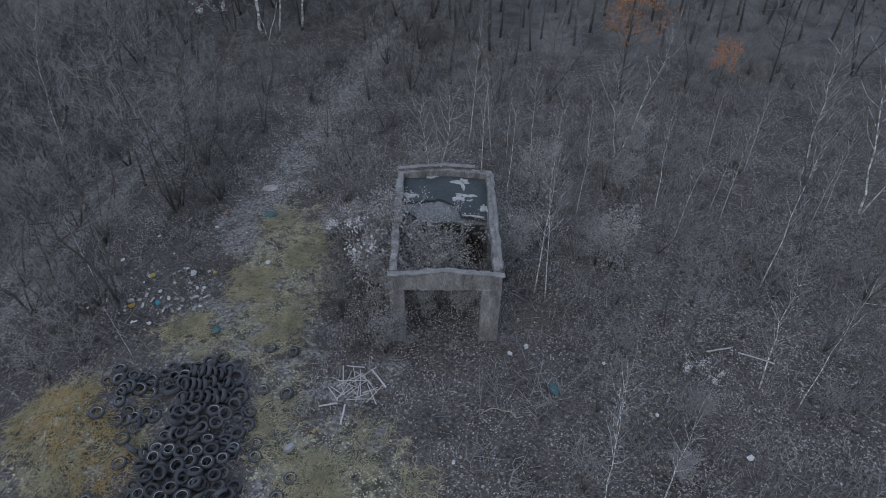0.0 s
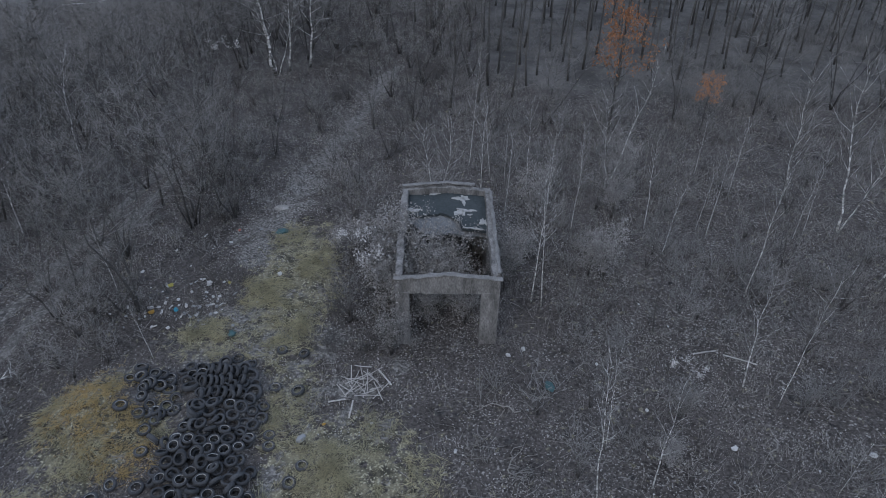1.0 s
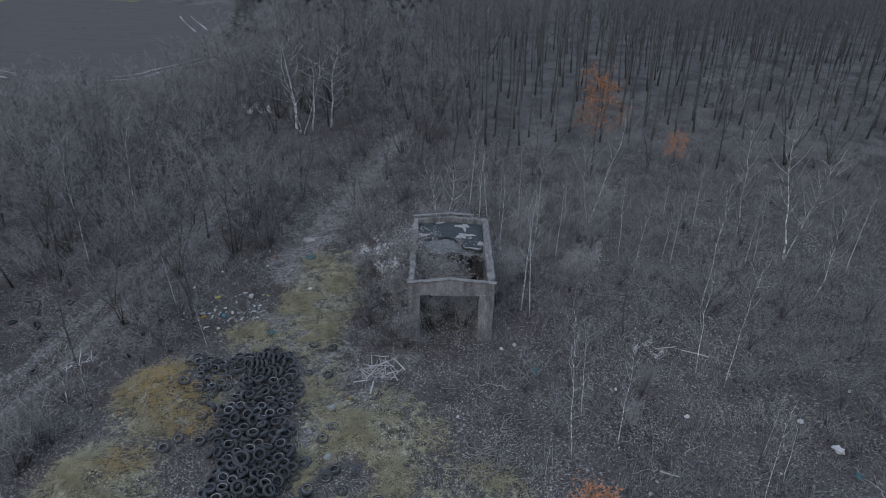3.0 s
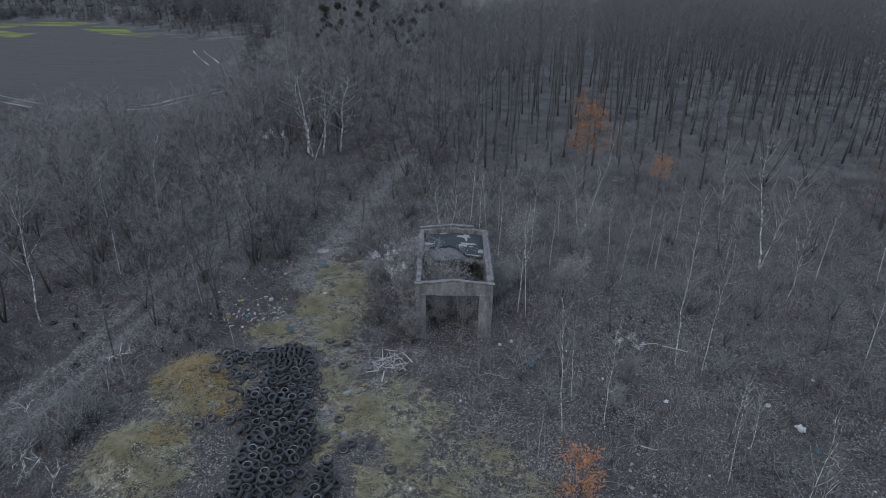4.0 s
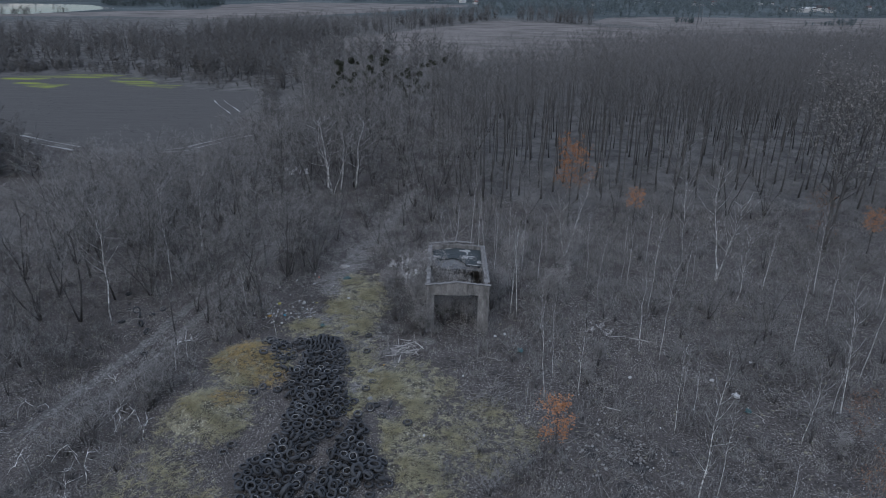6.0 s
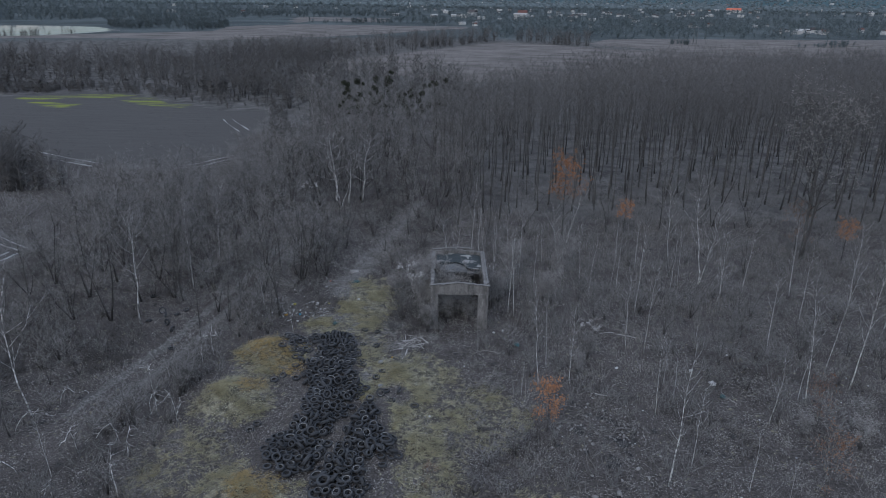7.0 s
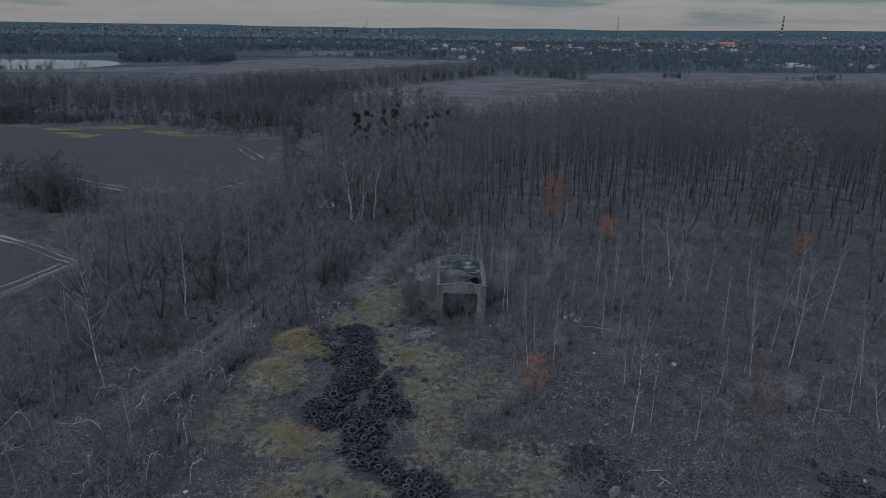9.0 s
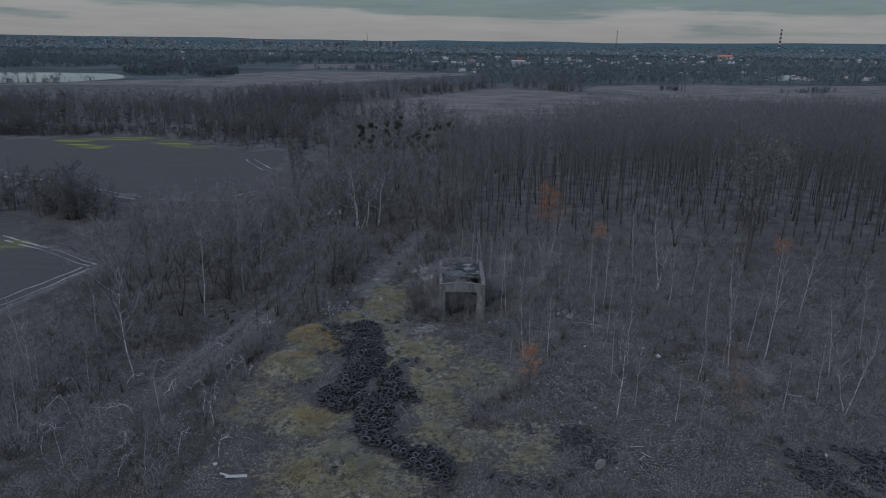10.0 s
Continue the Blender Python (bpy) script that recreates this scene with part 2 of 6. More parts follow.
def flakes(P, size, rng, up=0.3):
    """Small bent leaves, two triangles each, at P, turned at random."""
    n = len(P)
    u = rng.normal(size=(n, 3))
    u[:, 2] *= up
    u /= np.linalg.norm(u, axis=1)[:, None]
    w = np.cross(u, rng.normal(size=(n, 3)) * [up, up, 1.0] + [0, 0, 0.2])
    w /= np.linalg.norm(w, axis=1)[:, None]
    s = (np.broadcast_to(size, (n,)) * rng.uniform(0.6, 1.4, n))[:, None]
    lift = np.cross(u, w) * s * 0.25
    V = np.stack([P - u * s, P + w * s * 0.6 + lift, P + u * s, P - w * s * 0.6 + lift], 1).reshape(-1, 3)
    o = np.arange(n)[:, None] * 4
    return V, np.stack([o + [[0, 1, 2]], o + [[0, 2, 3]]], 1).reshape(-1, 3)


def grow(seed, height, radius, first=0.3, branches=22, reach=0.25, rise=0.9, twigs=7, fine=4, stems=1, wobble=0.03, twig_r=0.012, lean=0.0, sides=6, knots=9, thin=False, droop=0.0, splay=0.16):
    """A bare tree: stem and crown as two soups, with the twig ends for leaves."""
    rng = np.random.default_rng(seed)
    trunk, crown, ends = Soup(), Soup(), []
    for s in range(stems):
        h = height * (1 if s == 0 else rng.uniform(0.65, 0.95))
        r0 = radius * (1 if s == 0 else 0.75)
        az0 = rng.uniform(0, 1.2) + s * 2 * np.pi / stems
        spreadv = (0.0 if stems == 1 else rng.uniform(0.12, 0.12 + splay)) + lean
        zz = np.linspace(0, 1, knots)
        off = np.cumsum(rng.normal(0, wobble * height / (knots - 1), (knots, 2)), axis=0)
        off -= off[0]
        path = np.stack([np.cos(az0) * spreadv * h * (1.25 * zz - 0.25 * zz ** 3) + off[:, 0], np.sin(az0) * spreadv * h * (1.25 * zz - 0.25 * zz ** 3) + off[:, 1], zz * h], 1)
        path[0, 2] = -0.35
        rad = r0 * (1 - 0.93 * zz ** 0.9)
        rad[0] *= 1.25
        trunk.add(*tube(path, rad, sides))
        az = rng.uniform(0, 6.28)
        for i in range(branches):
            f = first + (1 - first) * ((i + rng.uniform(0, 0.8)) / branches) ** 0.9
            f = min(f, 0.97)
            az += 2.4 + rng.normal(0, 0.4)
            base = np.array([np.interp(f, zz, path[:, k]) for k in range(3)])
            g = (f - first) / (1 - first)
            L = height * reach * (0.42 + 0.68 * math.sin(math.pi * (0.12 + 0.78 * g))) * rng.uniform(0.6, 1.25) / (1 if stems == 1 else 1.15)
            el = rise + rng.normal(0, 0.18)
            d = np.array([np.cos(az) * np.cos(el), np.sin(az) * np.cos(el), np.sin(el)])
            mid = base + d * L * 0.5 + rng.normal(0, 0.05 * L, 3)
            d2 = d + [0, 0, 0.35 - droop] + rng.normal(0, 0.15, 3)
            tip = mid + d2 / np.linalg.norm(d2) * L * 0.55
            rb = max(r0 * (1 - 0.9 * f) * 0.42, twig_r * 1.4)
            if thin:
                crown.add(*spikes([base], [tip], rb))
            else:
                trunk.add(*tube([base, mid, tip], [rb, rb * 0.6, twig_r * 0.5], 3))
            if twigs:
                u = rng.uniform(0.25, 1.0, twigs)[:, None]
                P = np.where(u < 0.5, base + (mid - base) * u * 2, mid + (tip - mid) * (u - 0.5) * 2)
                D = d + rng.normal(0, 0.55, (twigs, 3)) + [0, 0, 0.25]
                D /= np.linalg.norm(D, axis=1)[:, None]
                E = P + D * (L * 0.42 * rng.uniform(0.5, 1.2, (twigs, 1)))
                crown.add(*spikes(P, E, twig_r))
                ends.append(E)
                if fine:
                    P2 = np.repeat(P, fine, 0)
                    E2 = np.repeat(E, fine, 0)
                    v = rng.uniform(0.25, 1.0, (len(P2), 1))
                    Q = P2 + (E2 - P2) * v
                    D2 = np.repeat(D, fine, 0) + rng.normal(0, 0.55, (len(P2), 3))
                    D2 /= np.linalg.norm(D2, axis=1)[:, None]
                    R2 = Q + D2 * (L * 0.3 * rng.uniform(0.5, 1.3, (len(P2), 1)))
                    crown.add(*spikes(Q, R2, twig_r * 0.7))
                    ends.append(R2)
    return trunk, crown, np.concatenate(ends) if ends else np.zeros((0, 3))


# ---- the lie of the land ----
TYRE_HEAPS = [  # middle x, y, half-widths, turn, height
    (-10.3, 18.1, 1.75, 2.5, 0.0, 0.7), (-10.1, 13.4, 1.9, 3.2, 0.1, 0.55), (-9.9, 8.6, 2.4, 3.4, -0.1, 0.65), (-11.3, 4.3, 2.0, 2.4, -0.2, 0.5),
    (-6.4, 7.2, 1.3, 2.8, -0.35, 0.5), (-5.9, 4.3, 1.7, 1.9, 0.2, 0.5), (-7.4, 1.6, 1.7, 2.8, 0.1, 0.6), (-4.8, 0.7, 0.8, 1.3, 0.3, 0.25),
    (-5.0, 11.3, 1.1, 0.8, 0.0, 0.2), (-6.4, -2.6, 1.5, 1.3, 0.2, 0.3), (-3.2, -4.2, 1.8, 1.3, -0.5, 0.35), (-0.6, -6.0, 1.5, 1.0, -0.4, 0.25), (28.5, -3.8, 3.6, 1.7, 0.1, 0.3), (-14.3, 20.4, 0.95, 0.75, 0.2, 0.3), (-13.9, 18.0, 0.7, 0.6, 0.0, 0.15),
]
MOUNDS = [(-15.3, 17.2, 3.0, 0.9), (-16.6, 10.9, 3.2, 0.9), (-12.9, 0.8, 2.6, 0.8), (-9.5, -5.2, 4.2, 1.1), (-4.6, 14.6, 2.2, 0.25), (-5.4, 9.6, 1.6, 0.25)]


def wave(x, y, k, s):
    return np.sin(x * k + s) * np.cos(y * k * 0.83 + s * 1.7) + 0.6 * np.sin((x + y) * k * 1.9 + s * 3.1) * np.cos((x - y) * k * 1.37 - s)


def smooth(a, b, x):
    t = np.clip((x - a) / (b - a), 0, 1)
    return t * t * (3 - 2 * t)


def heap(x, y):
    h = np.zeros_like(np.asarray(x, float) + 0.0)
    for cx, cy, a, b, turn, top in TYRE_HEAPS:
        dx, dy = x - cx, y - cy
        u, v = dx * math.cos(turn) + dy * math.sin(turn), -dx * math.sin(turn) + dy * math.cos(turn)
        h = np.maximum(h, top * np.clip(1 - ((u / a) ** 2 + (v / b) ** 2), 0, 1) ** 0.6)
    return h


def in_heap(x, y, grow_by=1.0):
    for cx, cy, a, b, turn, top in TYRE_HEAPS:
        dx, dy = x - cx, y - cy
        u, v = dx * math.cos(turn) + dy * math.sin(turn), -dx * math.sin(turn) + dy * math.cos(turn)
        if (u / a) ** 2 + (v / b) ** 2 < grow_by:
            return True
    return False


HEAP_OUTLINES = [
    [(-12.6, 19.8), (-12.3, 20.8), (-9.6, 20.7), (-8.6, 18.9), (-8.3, 16.6), (-8.4, 14.7), (-7.8, 13.0), (-7.2, 12.3), (-7.4, 10.2), (-8.3, 7.5), (-9.2, 2.7), (-10.8, 1.5), (-12.6, 2.9), (-12.6, 5.0), (-11.7, 6.5), (-11.1, 8.8), (-11.0, 10.7), (-11.4, 12.7), (-12.1, 14.0), (-12.2, 15.8), (-11.3, 16.8), (-11.8, 18.0)],
    [(-7.2, 11.4), (-6.3, 10.3), (-5.7, 8.1), (-5.2, 6.4), (-4.6, 6.0), (-4.0, 3.1), (-6.1, 3.3), (-5.7, 1.3), (-6.0, -1.2), (-9.2, -1.4), (-9.1, 1.3), (-8.0, 5.2), (-7.7, 8.1), (-7.2, 9.7)],
    [(-9.0, -1.2), (-6.0, -1.2), (-4.7, -2.5), (-1.6, -3.5), (-0.6, -6.0), (-1.7, -8.0), (-4.1, -5.9), (-6.5, -3.6), (-8.2, -2.8)],
    [(24.5, -2.6), (28.0, -2.2), (33.0, -2.8), (34.0, -8.0), (24.0, -8.0), (23.4, -5.0)],
]


def on_heap(x, y, rag):
    """Whether a tyre may lie here; rag frays the outline."""
    px_, py_ = x + rag[0] + np.array([-0.2, 0.2, -0.2, 0.2]), y + rag[1] + np.array([-0.2, -0.2, 0.2, 0.2])
    return any(inside(q, px_, py_).all() for q in HEAP_OUTLINES)


def land(x, y):
    """Height of the ground."""
    x, y = np.asarray(x, float), np.asarray(y, float)
    z = -1.6 * smooth(-17, -25, x) - 1.4 * smooth(-36, -56, x)
    z = z - (3.0 + z) * smooth(140, 330, y)
    near = 1 - smooth(60, 140, np.hypot(x, y - 20))
    z = z + near * (0.10 * wave(x, y, 0.33, 1.0) + 0.05 * wave(x, y, 1.1, 2.0))
    for mx, my, r, h in MOUNDS:
        z = z + h * np.exp(-((x - mx) ** 2 + (y - my) ** 2) / (r * 0.62) ** 2)
    z = z - 0.45 * np.exp(-(((x - 8.8) / 2.2) ** 2 + ((y + 2.0) / 2.8) ** 2) ** 2)
    z = z + 0.75 * heap(x, y)
    far = np.hypot(x, y)
    z = z + smooth(2600, 4400, far) * (22 + 0.003 * x + 1.3e-6 * x * x + 3 * np.sin(x * 0.0031 + 0.6) + 2.5 * np.sin(x * 0.0083 + 2))
    return z


def inside(poly, x, y):
    """Which points lie in a polygon."""
    x, y = np.asarray(x, float), np.asarray(y, float)
    c = np.zeros(x.shape, bool)
    for (x0, y0), (x1, y1) in zip(poly, poly[1:] + poly[:1]):
        hit = ((y0 > y) != (y1 > y)) & (x < (x1 - x0) * (y - y0) / (y1 - y0 + 1e-12) + x0)
        c ^= hit
    return c


def along(line, x, y):
    """Distance to a polyline."""
    best = np.full(np.shape(x), 1e9)
    for (x0, y0), (x1, y1) in zip(line, line[1:]):
        L2 = (x1 - x0) ** 2 + (y1 - y0) ** 2
        t = np.clip(((x - x0) * (x1 - x0) + (y - y0) * (y1 - y0)) / L2, 0, 1)
        best = np.minimum(best, np.hypot(x - x0 - t * (x1 - x0), y - y0 - t * (y1 - y0)))
    return best


TRACK = [(-19, 44), (-22.9, 28.5), (-24.5, 21), (-25.8, 17), (-27.0, 13), (-28.8, 5), (-30.8, -2), (-33.2, -10), (-38, -24)]
PATH = [(-4.5, 60), (-7.4, 47), (-9.4, 40), (-10.6, 34), (-11.6, 29.5)]
FIELD = [(-114, 184), (-101, 181), (-90, 175), (-77, 165), (-60, 153), (-49, 155), (-45, 126), (-42, 97), (-44, 88), (-66, 93), (-92, 107), (-113, 121), (-190, 165), (-240, 200), (-145, 171), (-126, 174)]
FIELD_LOW = [(-53.5, 46), (-54, 50), (-67, 56), (-76, 68), (-85, 77), (-150, 96), (-150, 10), (-58, 26)]
MEADOWS = [
    [(-60, 270), (-57, 292), (-45, 313), (-29, 336), (-11, 370), (3, 391), (18, 419), (35, 444), (61, 433), (94, 403), (122, 386), (170, 300), (60, 215), (0, 205)],
    [(-330, 400), (-211, 432), (-150, 425), (-111, 452), (-75, 490), (-43, 529), (-25, 568), (16, 618), (22, 666), (-29, 662), (-87, 669), (-152, 648), (-194, 600), (-182, 526), (-250, 470)],
    [(-160, 713), (-64, 746), (-75, 888), (-182, 824)],
    [(95, 440), (117, 493), (162, 509), (306, 527), (450, 570), (480, 420), (255, 350), (118, 368), (125, 400)],
]
POND = [(-330, 420), (-306, 429), (-272, 444), (-259, 475), (-251, 516), (-291, 561), (-343, 566), (-384, 553), (-470, 540), (-460, 430)]


def grass_at(x, y):
    """How grassy the ground is, 0 to 1."""
    g = np.zeros(np.shape(x))
    for cx, cy, rx, ry, k in ((-15.2, 16.6, 3.0, 3.0, 1), (-16.4, 10.4, 3.1, 3.0, 1), (-12.8, 1, 3.5, 3, 1), (-5, 13.5, 4.5, 4, 1), (-5.4, 9, 3.2, 3, 1), (-8.6, 26.5, 2.6, 6.5, 1), (-3.2, 5, 3.2, 6, 0.75), (-1.8, -2, 3.4, 4, 0.6), (-9, -6, 6, 4, 0.9), (-18, 4, 3.4, 4, 0.4), (4.3, -2.6, 3, 4, 0.55), (1, 9, 4, 4, 0.5), (-12, 22, 2.4, 2, 0.8), (-7.6, 19, 1.6, 3, 0.7)):
        g = np.maximum(g, k * np.clip(1.35 - ((x - cx) / rx) ** 2 - ((y - cy) / ry) ** 2, 0, 1))
    edge = np.zeros(np.shape(x), bool)
    for hx, hy, a, b, turn, top in TYRE_HEAPS:
        edge |= ((x - hx) / (a + 0.45)) ** 2 + ((y - hy) / (b + 0.45)) ** 2 < 1
    return g * ~edge


# ---- ground: one sheet to the horizon ----
def axis(lo, hi, step, mid_lo, mid_hi, mid_step, end_lo, end_hi):
    a = list(np.arange(lo, hi, step))
    b = list(np.arange(hi, mid_hi, mid_step))
    c = list(np.arange(lo - mid_step, mid_lo, -mid_step))[::-1]
    up, dn, s = [mid_hi], [mid_lo], mid_step
    while up[-1] < end_hi:
        s *= 1.22
        up.append(min(up[-1] + s, end_hi))
    s = mid_step
    while dn[-1] > end_lo:
        s *= 1.22
        dn.append(max(dn[-1] - s, end_lo))
    return np.array(dn[::-1] + c + a + b + up)


gx = axis(-62, 50, 0.7, -340, 240, 4.0, -4700, 4700)
gy = axis(-22, 76, 0.7, -60, 520, 3.6, -1500, 4700)
GX, GY = np.meshgrid(gx, gy)
px, py = GX.ravel(), GY.ravel()
nx, ny = len(gx), len(gy)
ii, jj = np.meshgrid(np.arange(nx - 1), np.arange(ny - 1))
a = (jj * nx + ii).ravel()
tri = np.concatenate([np.stack([a, a + 1, a + nx + 1], 1), np.stack([a, a + nx + 1, a + nx], 1)])


def ground_material():
    m = bpy.data.materials.new("wild_ground")
    m.use_nodes = True
    nt = m.node_tree
    N, Lk = nt.nodes, nt.links
    p = N["Principled BSDF"]
    p.inputs["Roughness"].default_value = 0.95
    p.inputs["Specular IOR Level"].default_value = 0.15
    co = N.new("ShaderNodeTexCoord")

    def noise_at(scale, detail=5.0, lo=0.3, hi=0.7, stretch=None):
        n = N.new("ShaderNodeTexNoise")
        n.inputs["Scale"].default_value, n.inputs["Detail"].default_value, n.inputs["Roughness"].default_value = scale, detail, 0.65
        src = co.outputs["Object"]
        if stretch:
            mp = N.new("ShaderNodeMapping")
            mp.inputs["Rotation"].default_value = (0, 0, stretch[1])
            mp.inputs["Scale"].default_value = stretch[0]
            Lk.new(src, mp.inputs[0])
            src = mp.outputs[0]
        Lk.new(src, n.inputs["Vector"])
        r = N.new("ShaderNodeMapRange")
        r.inputs["From Min"].default_value, r.inputs["From Max"].default_value = lo, hi
        Lk.new(n.outputs[0], r.inputs["Value"])
        return r.outputs[0]

    def blend(f, A, B):
        x = N.new("ShaderNodeMix")
        x.data_type = "RGBA"
        for key, val in (("A", A), ("B", B)):
            if isinstance(val, tuple):
                x.inputs[key].default_value = (*val, 1)
            else:
                Lk.new(val, x.inputs[key])
        Lk.new(f, x.inputs["Factor"])
        return x.outputs["Result"]

    def mask(name, rag=0.5, scale=1.2):
        at = N.new("ShaderNodeAttribute")
        at.attribute_name = name
        n = noise_at(scale, 6.0, 0.25, 0.75)
        s = N.new("ShaderNodeMath")
        s.operation = "MULTIPLY_ADD"
        s.inputs[1].default_value = rag
        Lk.new(n, s.inputs[0])
        Lk.new(at.outputs["Fac"], s.inputs[2])
        r = N.new("ShaderNodeMapRange")
        r.interpolation_type = "SMOOTHSTEP"
        r.inputs["From Min"].default_value, r.inputs["From Max"].default_value = 0.35 + rag * 0.5, 0.65 + rag * 0.5
        Lk.new(s.outputs[0], r.inputs["Value"])
        return r.outputs[0]

    def flecks(scale, keep, seed):
        """Single leaves and stones: one cell in so many is pale."""
        v = N.new("ShaderNodeTexVoronoi")
        v.inputs["Scale"].default_value = scale
        mp = N.new("ShaderNodeMapping")
        mp.inputs["Location"].default_value = (seed, seed * 1.7, 0)
        Lk.new(co.outputs["Object"], mp.inputs[0])
        Lk.new(mp.outputs[0], v.inputs["Vector"])
        s = N.new("ShaderNodeSeparateColor")
        Lk.new(v.outputs["Color"], s.inputs[0])
        r = N.new("ShaderNodeMapRange")
        r.inputs["From Min"].default_value, r.inputs["From Max"].default_value = 1 - keep, 1 - keep * 0.3
        Lk.new(s.outputs[0], r.inputs["Value"])
        return r.outputs[0]

    def times(a, b):
        m_ = N.new("ShaderNodeMath")
        m_.operation = "MULTIPLY"
        Lk.new(a, m_.inputs[0])
        Lk.new(b, m_.inputs[1])
        return m_.outputs[0]

    soil = blend(noise_at(6.0, 5.0, 0.38, 0.62), (0.036, 0.032, 0.031), (0.112, 0.101, 0.096))
    soil = blend(noise_at(0.25, 6.0, 0.38, 0.66), soil, blend(noise_at(9.0, 4.0, 0.4, 0.6), (0.052, 0.047, 0.045), (0.168, 0.153, 0.147)))
    soil = blend(times(flecks(11.0, 0.08, 0.0), noise_at(0.2, 7.0, 0.44, 0.6)), soil, (0.36, 0.345, 0.33))
    soil = blend(times(flecks(21.0, 0.09, 3.0), noise_at(0.33, 7.0, 0.43, 0.6)), soil, (0.46, 0.44, 0.42))
    grass = blend(noise_at(1.5, 7.0, 0.41, 0.59), (0.07, 0.066, 0.053), (0.25, 0.23, 0.165))
    grass = blend(flecks(16.0, 0.2, 5.0), grass, (0.45, 0.425, 0.32))
    gravel = blend(noise_at(5.0, 4.0, 0.4, 0.62), (0.075, 0.072, 0.069), (0.2, 0.193, 0.187))
    gravel = blend(flecks(10.0, 0.4, 7.0), gravel, (0.30, 0.288, 0.278))
    mud = blend(flecks(9.0, 0.35, 2.0), blend(noise_at(2.5, 6.0), (0.075, 0.072, 0.069), (0.17, 0.163, 0.157)), (0.27, 0.26, 0.252))
    plough = blend(noise_at(0.35, 5.0, 0.3, 0.7, ((0.25, 2.2, 1), 0.55)), (0.092, 0.088, 0.086), (0.118, 0.112, 0.109))
    crop = (0.27, 0.31, 0.06)
    meadow = blend(noise_at(0.06, 9.0, 0.36, 0.64, ((0.8, 1.3, 1), 0.2)), (0.125, 0.114, 0.107), (0.245, 0.221, 0.208))
    burnt = blend(noise_at(3.0, 7.0, 0.4, 0.6), (0.026, 0.026, 0.028), (0.085, 0.082, 0.082))
    wood = blend(noise_at(0.25, 9.0, 0.38, 0.62), (0.08, 0.077, 0.075), (0.175, 0.167, 0.162))
    # distance haze painted into the ground colour: bluish plain, teal hills
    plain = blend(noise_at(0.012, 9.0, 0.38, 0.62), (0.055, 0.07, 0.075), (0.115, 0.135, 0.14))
    hazy_hill = blend(noise_at(0.004, 5.0), (0.055, 0.10, 0.115), (0.075, 0.13, 0.145))
    c = blend(mask("far", 0.2, 0.01), soil, wood)
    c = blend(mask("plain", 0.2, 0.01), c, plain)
    c = blend(mask("hazy_hill", 0.1, 0.002), c, hazy_hill)
    c = blend(mask("grass", 1.9, 2.6), c, grass)
    c = blend(mask("gravel", 1.3, 0.6), c, gravel)
    c = blend(mask("track", 0.5, 0.9), c, mud)
    c = blend(mask("meadow", 0.2, 0.05), c, meadow)
    c = blend(mask("field", 0.12, 0.3), c, plough)
    c = blend(times(mask("crop", 1.0, 0.06), noise_at(0.16, 5.0, 0.42, 0.6, ((0.2, 2.5, 1), 0.35))), c, crop)
    c = blend(mask("burnt", 1.7, 0.9), c, burnt)
    Lk.new(c, p.inputs["Base Color"])
    b1 = N.new("ShaderNodeTexNoise")
    b1.inputs["Scale"].default_value, b1.inputs["Detail"].default_value = 5.0, 8.0
    Lk.new(co.outputs["Object"], b1.inputs["Vector"])
    b = N.new("ShaderNodeBump")
    b.inputs["Strength"].default_value, b.inputs["Distance"].default_value = 0.9, 0.2
    Lk.new(b1.outputs[0], b.inputs["Height"])
    Lk.new(b.outputs[0], p.inputs["Normal"])
    return m


pz = land(px, py)
g_me = mesh_of("ground", np.stack([px, py, pz], 1), tri, ground_material(), True)
in_field = inside(FIELD, px, py) | inside(FIELD_LOW, px, py)
d_track, d_path = along(TRACK, px, py), along(PATH, px, py)
edge_road = np.minimum(along([(-44, 88), (-66, 93), (-95, 109), (-190, 165)], px, py), np.minimum(along([(-75, 61), (-54, 48)], px, py), along([(-58, 29), (-54, 46)], px, py)))
